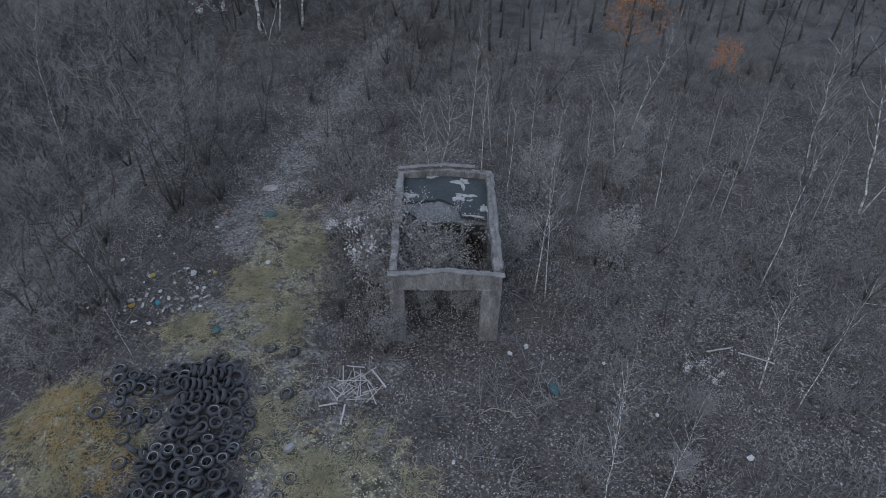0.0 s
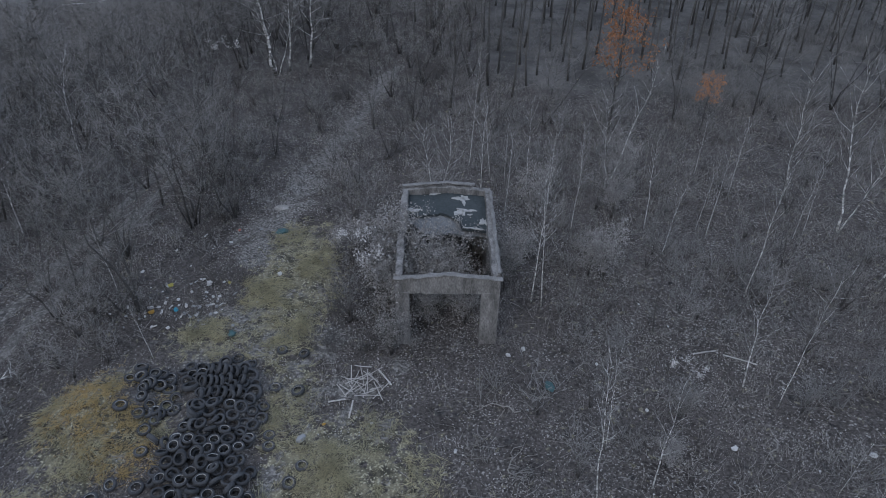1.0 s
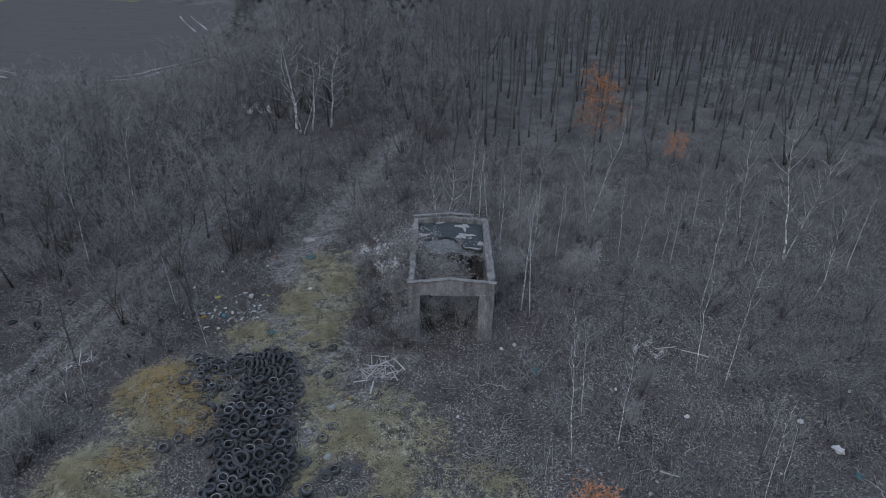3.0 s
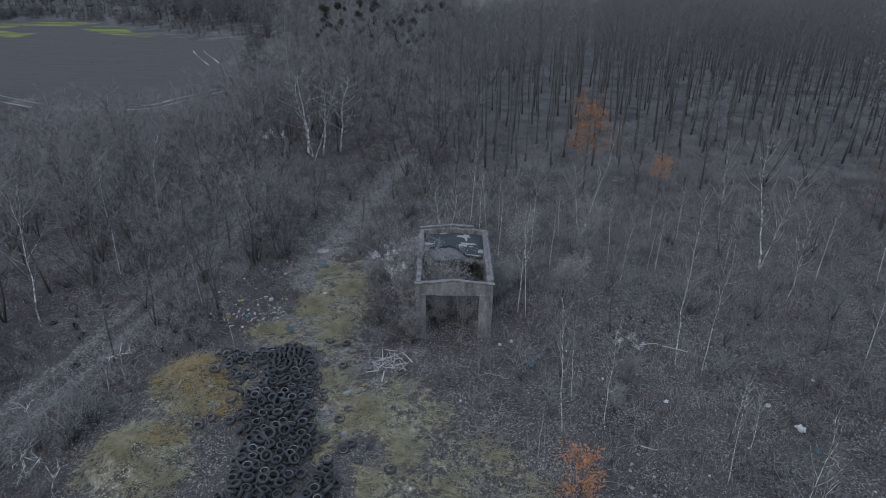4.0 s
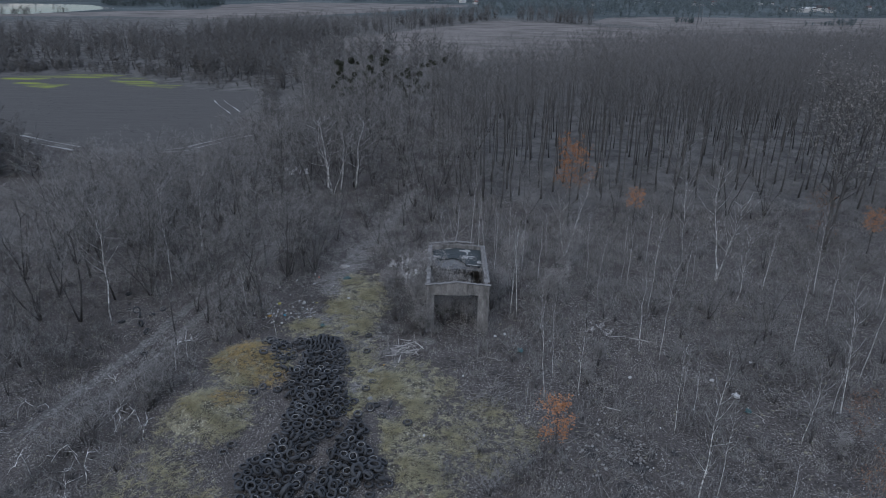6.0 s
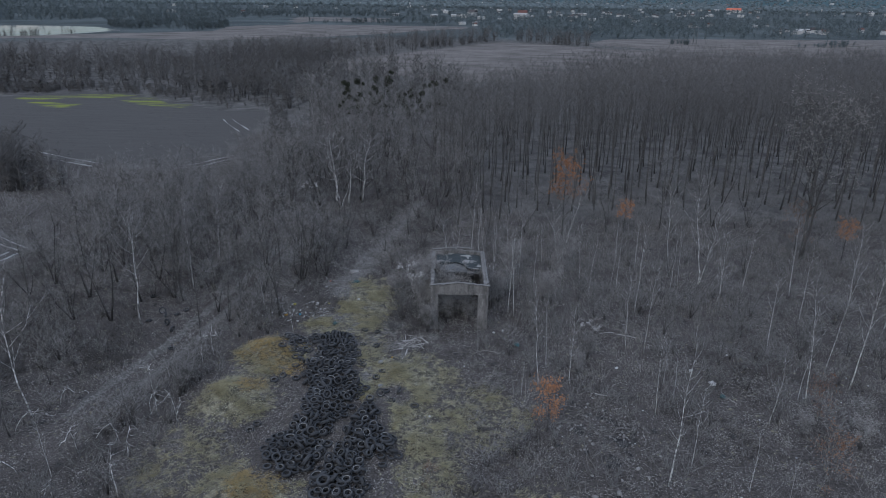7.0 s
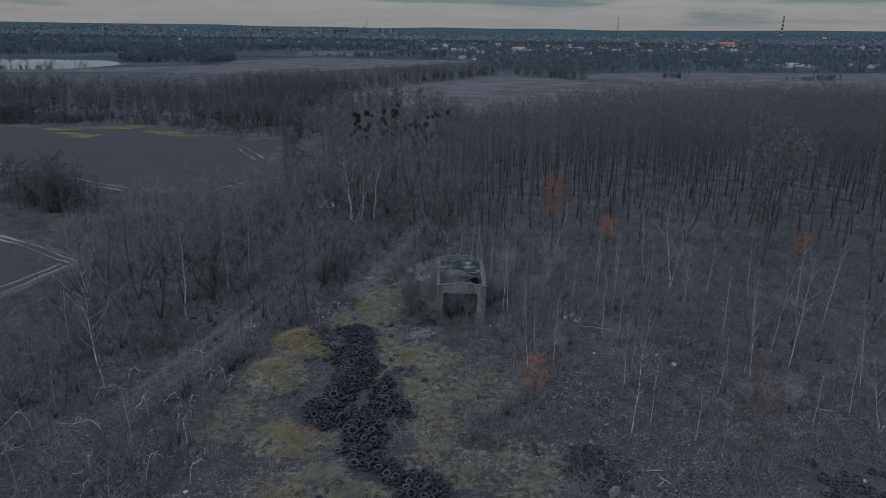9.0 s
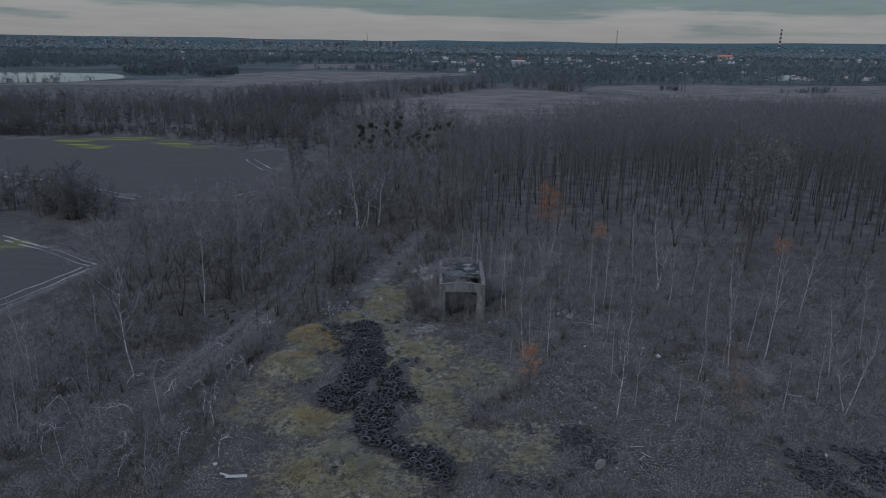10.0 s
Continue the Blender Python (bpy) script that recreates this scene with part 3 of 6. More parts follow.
attrs = {
    "grass": 0.85 * grass_at(px, py),
    "gravel": np.maximum(np.clip(1.15 - d_path / (1.2 + 1.1 * smooth(50, 34, py)), 0, 1) * 0.7, 0.4 * np.clip(1.3 - ((px + 8.5) / 8.5) ** 2 - ((py - 19.5) / 7.5) ** 2, 0, 1)),
    "track": np.maximum(np.clip(1.45 - np.abs(d_track - 1.1) / 0.5, 0, 1) * (0.2 + 0.8 * smooth(5, 16, py)), np.clip(1.4 - edge_road / 2.0, 0, 1)),
    "field": in_field * 1.0,
    "crop": (inside(FIELD, px, py) * np.clip(1.25 - np.minimum(along([(-122, 171), (-111, 175.5), (-101, 176)], px, py) / 5, np.minimum(along([(-116, 162), (-107, 157)], px, py) / 4, along([(-94, 171), (-86, 165.5), (-75, 160)], px, py) / 4.5)), 0, 1) * 0.95) + inside(FIELD_LOW, px, py) * np.clip(1 - along([(-75, 61), (-95, 65)], px, py) / 14, 0, 1) * 0.5,
    "meadow": sum(inside(q, px, py) for q in MEADOWS) * 1.0,
    "burnt": np.maximum(np.clip(1.25 - ((px - 9.0) / 2.7) ** 2 - ((py + 2.0) / 3.3) ** 2, 0, 1), 0.35 * np.clip(1.2 - ((px - 9.6) / 3.2) ** 2 - ((py - 6.6) / 4.0) ** 2, 0, 1)),
    "far": np.maximum(smooth(60, 140, np.hypot(px, py - 30)), smooth(42, 66, py) * smooth(-4, 12, px)),
    # painted haze tint sets in with distance
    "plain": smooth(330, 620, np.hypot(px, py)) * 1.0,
    "hazy_hill": smooth(2300, 3300, np.hypot(px, py)),
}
for key, val in attrs.items():
    g_me.attributes.new(key, "FLOAT", "POINT").data.foreach_set("value", np.asarray(val, np.float32))
tagged(new("ground", g_me), "rough grey-brown waste ground with litter, dry grass and tracks", "ground", kind="structure")


def box(bm, x0, y0, z0, x1, y1, z1, bev=0.03, jag=0.0, rng=None, cuts=0):
    """A bevelled, slightly worn block."""
    made = bmesh.ops.create_cube(bm, size=1.0, matrix=Matrix.Translation(((x0 + x1) / 2, (y0 + y1) / 2, (z0 + z1) / 2)) @ Matrix.Diagonal((x1 - x0, y1 - y0, z1 - z0, 1)))
    if cuts:
        edges = list({e for v in made["verts"] for e in v.link_edges})
        longest = max(e.calc_length() for e in edges)
        bmesh.ops.subdivide_edges(bm, edges=[e for e in edges if e.calc_length() > longest * 0.9], cuts=cuts, use_grid_fill=True)
    if bev:
        bmesh.ops.bevel(bm, geom=[e for e in bm.edges if e.calc_face_angle(0) > 0.5], offset=bev, segments=1, affect="EDGES")
    if jag and rng is not None:
        for v in bm.verts:
            v.co += Vector(rng.normal(0, jag, 3))
    return bm


# ---- the ruined concrete frame ----
def ruin():
    rng = np.random.default_rng(3)
    X0, X1, Y0, Y1, TOP = -2.46, 2.56, 21.95, 30.55, 4.2
    root = tagged(new("ruined_concrete_frame"), "roofless grey concrete frame building with torn roofing felt", "ruin")

    def block(name, x0, y0, z0, x1, y1, z1, mat, label="", bev=0.04, jag=0.012, cuts=6):
        return part(name, box(bmesh.new(), x0, y0, z0, x1, y1, z1, bev, jag, rng, cuts), M[mat], root, label)

    for cx0, cx1 in ((X0, X0 + 0.68), (X1 - 0.88, X1)):
        block("column", cx0, Y0, -0.5, cx1, Y0 + 0.6, TOP - 0.82, "concrete", "stained concrete column")
        block("column", cx0, Y1 - 0.6, -0.5, cx1, Y1, TOP - 0.8, "concrete", "stained concrete column")

    def gable(name, y0, y1, low, rise, mat, label, xa=X0, xb=X1, depth=0.8):
        bm = bmesh.new()
        xs = np.linspace(xa, xb, 25)
        peak = (X0 + X1) / 2
        loops = []
        for x in xs:
            zt = low + rise * (1 - abs(x - peak) / (X1 - peak))
            loops.append([bm.verts.new((x + rng.normal(0, 0.008), yy + rng.normal(0, 0.018), z + rng.normal(0, 0.022))) for yy, z in ((y0, low - depth if depth > 0.5 else zt - depth), (y0, zt), (y1, zt), (y1, low - depth if depth > 0.5 else zt - depth))])
        for A, B in zip(loops, loops[1:]):
            for k in range(4):
                bm.faces.new((A[k], A[(k + 1) % 4], B[(k + 1) % 4], B[k]))
        bm.faces.new(loops[0][::-1])
        bm.faces.new(loops[-1])
        bmesh.ops.recalc_face_normals(bm, faces=bm.faces[:])
        bmesh.ops.bevel(bm, geom=[e for e in bm.edges if e.calc_face_angle(0) > 0.8], offset=0.03, segments=1, affect="EDGES")
        return part(name, bm, M[mat], root, label)

    gable("front_beam", Y0 + 0.02, Y0 + 0.36, TOP - 0.09, 0.26, "concrete", "cracked concrete gable beam", depth=0.85)
    gable("front_coping", Y0 - 0.05, Y0 + 0.20, TOP, 0.26, "lip", "pale coping with broken edge", X0 - 0.05, X1 + 0.12, 0.07)
    gable("rear_beam", Y1 - 0.36, Y1 - 0.02, TOP - 0.09, 0.26, "concrete", "cracked concrete gable beam", depth=0.85)
    gable("rear_coping", Y1 - 0.22, Y1 + 0.06, TOP + 0.10, 0.26, "lip", "pale coping broken off short", X0 - 0.02, 1.64, 0.07)
    block("side_beam", X0, Y0 + 0.42, TOP - 0.72, X0 + 0.34, Y1 - 0.38, TOP - 0.03, "concrete", "weathered side beam", jag=0.026, cuts=22)
    block("side_beam", X1 - 0.36, Y0 + 0.42, TOP - 0.72, X1, Y1 - 0.38, TOP - 0.03, "concrete", "weathered side beam", jag=0.026, cuts=22)
    block("side_coping", X1 - 0.14, Y0 + 0.44, TOP - 0.03, X1 + 0.05, Y1 - 0.5, TOP + 0.06, "lip", "pale edge strip", jag=0.025, cuts=22)
    # brick infill behind, unseen; added so the opening under the roof stays dark
    block("rear_wall", X0 + 0.68, Y1 - 0.42, -0.4, X1 - 0.88, Y1 - 0.12, TOP - 0.78, "brick", "added dark brick infill wall that shades the interior")
    block("side_wall", X0 + 0.1, Y1 - 4.6, -0.4, X0 + 0.36, Y1 - 0.62, TOP - 0.74, "brick", "added dark brick infill wall that shades the interior")
    block("side_wall", X1 - 0.36, Y1 - 4.2, -0.4, X1 - 0.1, Y1 - 0.62, TOP - 0.74, "brick", "added dark brick infill wall that shades the interior")

    # what is left of the roof: felt, torn along the front, with bare patches
    def sheet(name, edge, z_of, thick, mat, label, y_back, cols=30, rows=12):
        bm = bmesh.new()
        xs = np.linspace(X0 + 0.335, X1 - 0.355, cols)
        grid = []
        for x in xs:
            ye = edge(x)
            grid.append([(x, y_back + (ye - y_back) * r / rows) for r in range(rows + 1)])
        top = [[bm.verts.new((x, y, z_of(x, y) + rng.normal(0, 0.012))) for x, y in c] for c in grid]
        bot = [[bm.verts.new((x, y, z_of(x, y) - thick)) for x, y in c] for c in grid]
        for i in range(cols - 1):
            for j in range(rows):
                bm.faces.new((top[i][j], top[i + 1][j], top[i + 1][j + 1], top[i][j + 1]))
                bm.faces.new((bot[i][j], bot[i][j + 1], bot[i + 1][j + 1], bot[i + 1][j]))
            bm.faces.new((top[i][rows], top[i + 1][rows], bot[i + 1][rows], bot[i][rows]))
            bm.faces.new((top[i + 1][0], top[i][0], bot[i][0], bot[i + 1][0]))
        for j in range(rows):
            bm.faces.new((top[0][j], top[0][j + 1], bot[0][j + 1], bot[0][j]))
            bm.faces.new((top[-1][j + 1], top[-1][j], bot[-1][j], bot[-1][j + 1]))
        bmesh.ops.recalc_face_normals(bm, faces=bm.faces[:])
        return part(name, bm, M[mat], root, label)

    peak = (X0 + X1) / 2

    def roof_z(x, y):
        return TOP - 0.42 + 0.2 * (1 - abs(x - peak) / 2.5) - 0.04 * (Y1 - y)

    def torn(x):
        s = 2.42 + 0.05 * math.sin(x * 3.1) + 0.04 * math.sin(x * 9.7 + 1) + 0.03 * math.sin(x * 23) + 0.45 * smooth(0.0, 0.6, x) + 0.85 * smooth(0.6, 0.95, x)
        return Y1 - s

    sheet("roof_felt", torn, roof_z, 0.14, "tar", "black roofing felt, torn", Y1 - 0.37)

    def slab_edge(x):
        return Y1 - 3.7 + 0.05 * math.sin(x * 4.3) + 0.03 * math.sin(x * 17) + 0.9 * smooth(-1.0, -1.9, x)

    sheet("sagging_slab", slab_edge, lambda x, y: roof_z(x, y) - 0.15 - 0.16 * max(0.0, Y1 - 2.2 - y), 0.12, "slab", "sagging grey slab edge", Y1 - 2.1)

    def scab(cx, cy, rx, ry, name="bare_patch"):
        bm = bmesh.new()
        n = 26
        ring_t, ring_b = [], []
        ph = rng.uniform(0, 6, 4)
        for k in range(n):
            t = k / n * 2 * math.pi
            r = 1 + 0.3 * math.sin(2 * t + ph[0]) + 0.25 * math.sin(3 * t + ph[1]) + 0.2 * math.sin(7 * t + ph[2]) + rng.normal(0, 0.06)
            x, y = cx + rx * r * math.cos(t), cy + ry * r * math.sin(t)
            ring_t.append(bm.verts.new((x, y, roof_z(x, y) + 0.035)))
            ring_b.append(bm.verts.new((x, y, roof_z(x, y) - 0.03)))
        bm.faces.new(ring_t)
        for k in range(n):
            bm.faces.new((ring_t[k], ring_b[k], ring_b[(k + 1) % n], ring_t[(k + 1) % n]))
        bmesh.ops.recalc_face_normals(bm, faces=bm.faces[:])
        part(name, bm, M["patch"], root, "pale bare screed patch")

    scab(0.90, Y1 - 0.80, 0.36, 0.24)
    scab(0.98, Y1 - 1.05, 0.16, 0.30)
    scab(1.15, Y1 - 1.98, 0.40, 0.14)
    scab(0.75, Y1 - 2.25, 0.24, 0.26)
    scab(1.32, Y1 - 2.38, 0.12, 0.08)
    scab(-0.66, Y1 - 0.42, 0.33, 0.07)
    scab(-1.80, Y1 - 1.92, 0.34, 0.20)
    scab(2.05, Y1 - 2.95, 0.2, 0.3)
    scab(1.5, Y1 - 3.62, 0.45, 0.06)


ruin()


# ---- tyres ----
def tyre_mesh(name, R, width, bead, seg=15):
    """A tyre lying flat: tread, shoulders, side walls, bead and the hollow inside."""
    h = width / 2
    prof = [(R, -h * 0.6), (R, h * 0.6), (R - 0.05, h), (bead + 0.026, h * 0.88), (bead, h * 0.70), (R - 0.05, h * 0.5), (R - 0.05, -h * 0.5), (bead, -h * 0.70), (bead + 0.026, -h * 0.88), (R - 0.05, -h)]
    n = len(prof)
    V = [(r * math.cos(2 * math.pi * k / seg), r * math.sin(2 * math.pi * k / seg), z) for k in range(seg) for r, z in prof]
    T = []
    for k in range(seg):
        for j in range(n):
            p, q, r, s = k * n + j, ((k + 1) % seg) * n + j, ((k + 1) % seg) * n + (j + 1) % n, k * n + (j + 1) % n
            T += [(p, q, r), (p, r, s)]
    return np.array(V), np.array(T)


HEAP_TYRES = [tyre_mesh("tyre", R, w, b, 9) for R, w, b in ((0.30, 0.19, 0.185), (0.28, 0.17, 0.17), (0.325, 0.215, 0.195), (0.43, 0.25, 0.26))]
TYRES = [tyre_mesh("tyre", 0.30, 0.19, 0.185), tyre_mesh("tyre", 0.28, 0.17, 0.17), tyre_mesh("tyre", 0.325, 0.215, 0.195), tyre_mesh("tyre", 0.43, 0.25, 0.26)]


def beaded(me):
    """Gives the ring round the opening a paler colour: the light its rim catches, painted on."""
    me.materials.append(M["bead"])
    k = np.arange(len(me.polygons)) // 2 % 10
    me.polygons.foreach_set("material_index", np.isin(k, (3, 7)).astype(np.int32))
    return me


tyre_me = [beaded(mesh_of("tyre", V, T, M["rubber"], False)) for V, T in TYRES]
tyre_dark = [mesh_of("tyre", V, T, M["rubber"], False) for V, T in TYRES]


def tyres():
    rng = np.random.default_rng(11)
    spots = []
    # upper layer first, spaced apart; lower layer fills the gaps
    for layer, gap in ((1, 0.47), (0, 0.42)):
        kept = []
        for _ in range(9000):
            x, y = (rng.uniform(-13.6, 0.2), rng.uniform(-8.4, 21.2)) if rng.uniform() < 0.86 else (rng.uniform(23, 34), rng.uniform(-8.5, -2))
            if not on_heap(x, y, rng.normal(0, 0.10 if layer else 0.2, 2)):
                continue
            # the bare strip through the heap
            if abs(along([(-7.0, 10.4), (-8.1, 5.5), (-9.3, 2.4)], np.array([x]), np.array([y]))[0]) < 0.28:
                continue
            if any((x - a) ** 2 + (y - b) ** 2 < gap * gap for a, b in kept):
                continue
            if layer and (x > 20 or y < -2.0 and rng.uniform() < 0.7) or x > 20 and math.sin(x * 1.3) + math.cos(y * 1.7 + x) < -0.5:
                continue
            kept.append((x, y))
            spots.append((layer, x, y))
    ups = [s for s in spots if s[0] == 1]
    lows = [s for s in spots if s[0] == 0]
    stuff = Soup()
    made = 0
    for layer, x, y in ups + lows:
        g = float(land(x, y))
        k = rng.choice(4, p=[0.42, 0.34, 0.2, 0.04])
        style = rng.uniform()
        tilt = rng.normal(0, 0.2) if style < 0.8 else rng.uniform(0.5, 1.25)
        if y > 17.4 and x > -11.4 and layer:
            continue
        z = g + (0.30 if layer else 0.06) + 0.26 * abs(math.sin(tilt))
        m = Matrix.Translation((x, y, z)) @ Matrix.Rotation(rng.uniform(0, 6.28) if y < 18.2 else rng.normal(0.2, 0.3), 4, "Z") @ Matrix.Rotation(tilt, 4, "X") @ Matrix.Rotation(rng.uniform(0, 6.28), 4, "Z")
        if layer and made < 300:
            ob = new("tyre", (tyre_me if rng.uniform() < 0.55 and abs(tilt) < 0.6 else tyre_dark)[k])
            ob.matrix_world = m
            tagged(ob, "worn black car tyre thrown on the heap" if k < 3 else "large worn black lorry tyre on the heap", "tyre", "dumped tyres")
            made += 1
        else:
            V, T = HEAP_TYRES[k]
            A = np.array(m)
            stuff.add(V @ A[:3, :3].T + A[:3, 3], T)
    # three rows stood on edge, leaning on one another
    for row, (y, xa, xb) in enumerate(((19.6, -11.3, -9.0), (18.75, -11.2, -8.8), (17.95, -11.0, -8.9))):
        for i in range(int((xb - xa) / 0.30)):
            x = xa + 0.30 * i + rng.normal(0, 0.03)
            k = int(rng.choice(3))
            yy = y + rng.normal(0, 0.07) + 0.05 * i * (row - 1)
            ob = new("tyre", tyre_dark[k])
            ob.matrix_world = Matrix.Translation((x, yy, float(land(x, yy)) + 0.28 - 0.02 * row)) @ Matrix.Rotation(rng.normal(0.35, 0.12), 4, "Z") @ Matrix.Rotation(rng.normal(-1.0, 0.1), 4, "Y") @ Matrix.Rotation(rng.uniform(0, 6), 4, "Z")
            tagged(ob, "worn black car tyre stood leaning in a row", "tyre", "dumped tyres")
    tagged(new("tyre_heap", stuff.mesh("tyre_heap", M["rubber"])), "dense heap of old black car tyres", "tyre heap", kind="stuff")
    # single tyres lying about
    for n in range(26):
        cx, cy, s, top = ((-13.7, 19.0, 0.42, 0.5), (-12.9, 17.3, 0.5, 0.12))[n % 2]
        x, y = rng.normal(cx, s), rng.normal(cy, s)
        ob = new("tyre", tyre_me[int(rng.choice(3))])
        ob.matrix_world = Matrix.Translation((x, y, float(land(x, y)) + 0.08 + top * max(0.0, 1 - math.hypot(x - cx, y - cy) / 0.8))) @ Matrix.Rotation(rng.uniform(0, 6.28), 4, "Z") @ Matrix.Rotation(rng.normal(0, 0.35), 4, "X")
        tagged(ob, "worn black car tyre in a small stack", "tyre", "dumped tyres")
    loose = [(-8.1, 21.4), (-8.0, 19.0), (-6.9, 18.8), (-7.0, 21.2), (-6.0, 14.6), (-7.7, 16.2), (-14.3, 17.1), (-12.5, 15.7), (-12.9, 15.2), (-12.5, 13.5), (-6.4, 13.8), (-5.5, 11.6), (-4.5, 11.4), (-5.0, 10.3), (-3.3, 9.9), (-5.8, 11.0), (-7.6, 15.6), (-7.0, 12.2), (-13.9, 7.4), (-14.2, 6.7), (-13.5, 13.5), (-14.0, 12.8), (1.4, -6.7), (2.4, -7.0), (3.4, -6.6), (4.4, -7.2), (5.5, -7.3), (6.2, -8.0), (4.9, 0.2), (5.2, -0.4), (-27.6, 26.4), (-28.3, 27.4), (-26.7, 26.8), (-28.8, 25.4), (-26.9, 24.9), (-26.2, 27.9), (-26.0, 23.8), (-24.9, 20.6), (-30.6, 31.0), (24.2, -3.0), (24.4, -1.4), (23.6, -4.6)]
    for x, y in loose:
        k = rng.choice(3)
        tilt = rng.normal(0, 0.15) if rng.uniform() < 0.75 else 1.3
        ob = new("tyre", tyre_me[k])
        ob.matrix_world = Matrix.Translation((x, y, float(land(x, y)) + 0.07 + 0.2 * abs(math.sin(tilt)))) @ Matrix.Rotation(rng.uniform(0, 6.28), 4, "Z") @ Matrix.Rotation(tilt, 4, "X")
        tagged(ob, "worn black car tyre lying alone on the ground", "tyre", "loose tyres")


tyres()


# ---- trees ----
def tree_kind(name, label, category, group, bark, twig, variants, leaf=None, leaf_n=0, leaf_size=0.07, leaf_part="leaves", leaf_low=0.0):
    """Builds each variant once, far below the ground, and returns a planter for copies."""
    protos = []
    for i, kw in enumerate(variants):
        trunk, crown, ends = grow(**kw)
        kit = [("trunk", trunk.mesh("trunk", M[bark])), ("crown", crown.mesh("crown", M[twig]))]
        if leaf:
            rng = np.random.default_rng(90 + i)
            pick = ends[ends[:, 2] >= leaf_low * kw["height"]]
            pick = pick[rng.integers(0, len(pick), leaf_n)] + rng.normal(0, 0.09, (leaf_n, 3))
            s = Soup()
            s.add(*flakes(pick, leaf_size, rng, 0.8))
            kit.append((leaf_part, s.mesh(leaf_part, M[leaf])))
        protos.append((kw["height"], kit))
    count = [0]

    def plant(x, y, h, turn, tilt=(0.0, 0.0), z=None, text=None, which=None, wide=1.0):
        H, kit = protos[(count[0] if which is None else which) % len(protos)]
        count[0] += 1
        root = new(name)
        s = h / H
        root.matrix_world = Matrix.Translation((x, y, float(land(x, y)) if z is None else z)) @ Matrix.Rotation(tilt[0], 4, "Y") @ Matrix.Rotation(-tilt[1], 4, "X") @ Matrix.Rotation(turn, 4, "Z") @ Matrix.Diagonal((s * wide, s * wide, s, 1))
        tagged(root, text or label, category, group)
        for nm, me in kit:
            child(nm, me, root)
        return root

    return plant


birch = tree_kind("birch_tree", "slender bare birch with white bark among scrub", "tree", "birches", "birch", "birch_twig",
                  [dict(seed=s, height=9.0, radius=r, first=f, branches=b, reach=0.15, rise=0.95, twigs=4, fine=2, wobble=w * 1.1, twig_r=0.010, stems=st) for s, r, f, b, w, st in
                   ((1, 0.045, 0.35, 18, 0.035, 1), (2, 0.050, 0.28, 20, 0.045, 1), (3, 0.040, 0.45, 14, 0.03, 1), (4, 0.046, 0.25, 18, 0.05, 1), (5, 0.034, 0.5, 12, 0.04, 1))])
crown_birch = tree_kind("birch_tree", "bare birch with white forked crown", "tree", "birches", "birch", "birch_twig",
                        [dict(seed=s, height=8.0, radius=0.052, first=0.3, branches=20, reach=0.24, rise=0.95, twigs=5, fine=3, wobble=0.08, twig_r=0.010, stems=st) for s, st in ((21, 1), (22, 2), (23, 1))])
alder = tree_kind("bare_tree", "bare dark broadleaf tree with fine grey twigs", "tree", "bare trees", "bark", "twig",
                  [dict(seed=s, height=10.0, radius=r, first=0.22, branches=b, reach=rc, rise=0.66, twigs=6, fine=3, stems=st, wobble=0.10, twig_r=0.016, sides=4, knots=6, splay=sp) for s, r, b, st, rc, sp in
                   ((31, 0.08, 7, 4, 0.30, 0.30), (32, 0.07, 6, 5, 0.28, 0.34), (33, 0.10, 13, 2, 0.34, 0.2), (34, 0.08, 9, 3, 0.32, 0.3), (35, 0.07, 6, 5, 0.26, 0.4), (36, 0.11, 22, 1, 0.38, 0.2))])
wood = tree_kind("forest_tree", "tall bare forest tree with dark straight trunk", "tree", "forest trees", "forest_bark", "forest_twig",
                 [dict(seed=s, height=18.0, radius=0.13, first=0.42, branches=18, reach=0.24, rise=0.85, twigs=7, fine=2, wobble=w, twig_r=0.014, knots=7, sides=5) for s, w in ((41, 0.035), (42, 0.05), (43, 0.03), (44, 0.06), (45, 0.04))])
shrub = tree_kind("shrub", "bare grey shrub of thin upright stems", "shrub", "scrub", "bark", "twig",
                  [dict(seed=s, height=3.0, radius=0.024, first=0.2, branches=5, reach=0.34, rise=0.75, twigs=3, fine=1, stems=st, wobble=0.12, twig_r=0.011, sides=3, knots=5, thin=True, splay=0.4) for s, st in ((51, 7), (52, 9), (53, 6), (54, 8))])
leafy = tree_kind("shrub", "shrub with pale dry leaves still on it", "shrub", "scrub", "bark", "twig",
                  [dict(seed=s, height=3.0, radius=0.03, first=0.2, branches=8, reach=0.34, rise=0.8, twigs=5, fine=2, stems=6, wobble=0.06, twig_r=0.009, sides=3, knots=5, thin=True) for s in (61, 62, 63)], "pale_leaf", 1700, 0.034)
tufted = tree_kind("shrub", "dark shrub topped with white seed tufts", "shrub", "scrub", "bark", "twig",
                   [dict(seed=66, height=4.4, radius=0.045, first=0.25, branches=9, reach=0.3, rise=0.6, twigs=5, fine=2, stems=5, wobble=0.1, twig_r=0.011, sides=4, knots=6, splay=0.35)], "white_leaf", 420, 0.05, leaf_low=0.86)
autumn = tree_kind("oak_tree", "young oak holding orange autumn leaves", "tree", "orange oaks", "bark", "twig",
                   [dict(seed=s, height=9.0, radius=0.12, first=0.2, branches=26, reach=0.26, rise=0.7, twigs=7, fine=4, wobble=0.04, twig_r=0.012) for s in (71, 72)], "orange", 1900, 0.085, leaf_low=0.6)
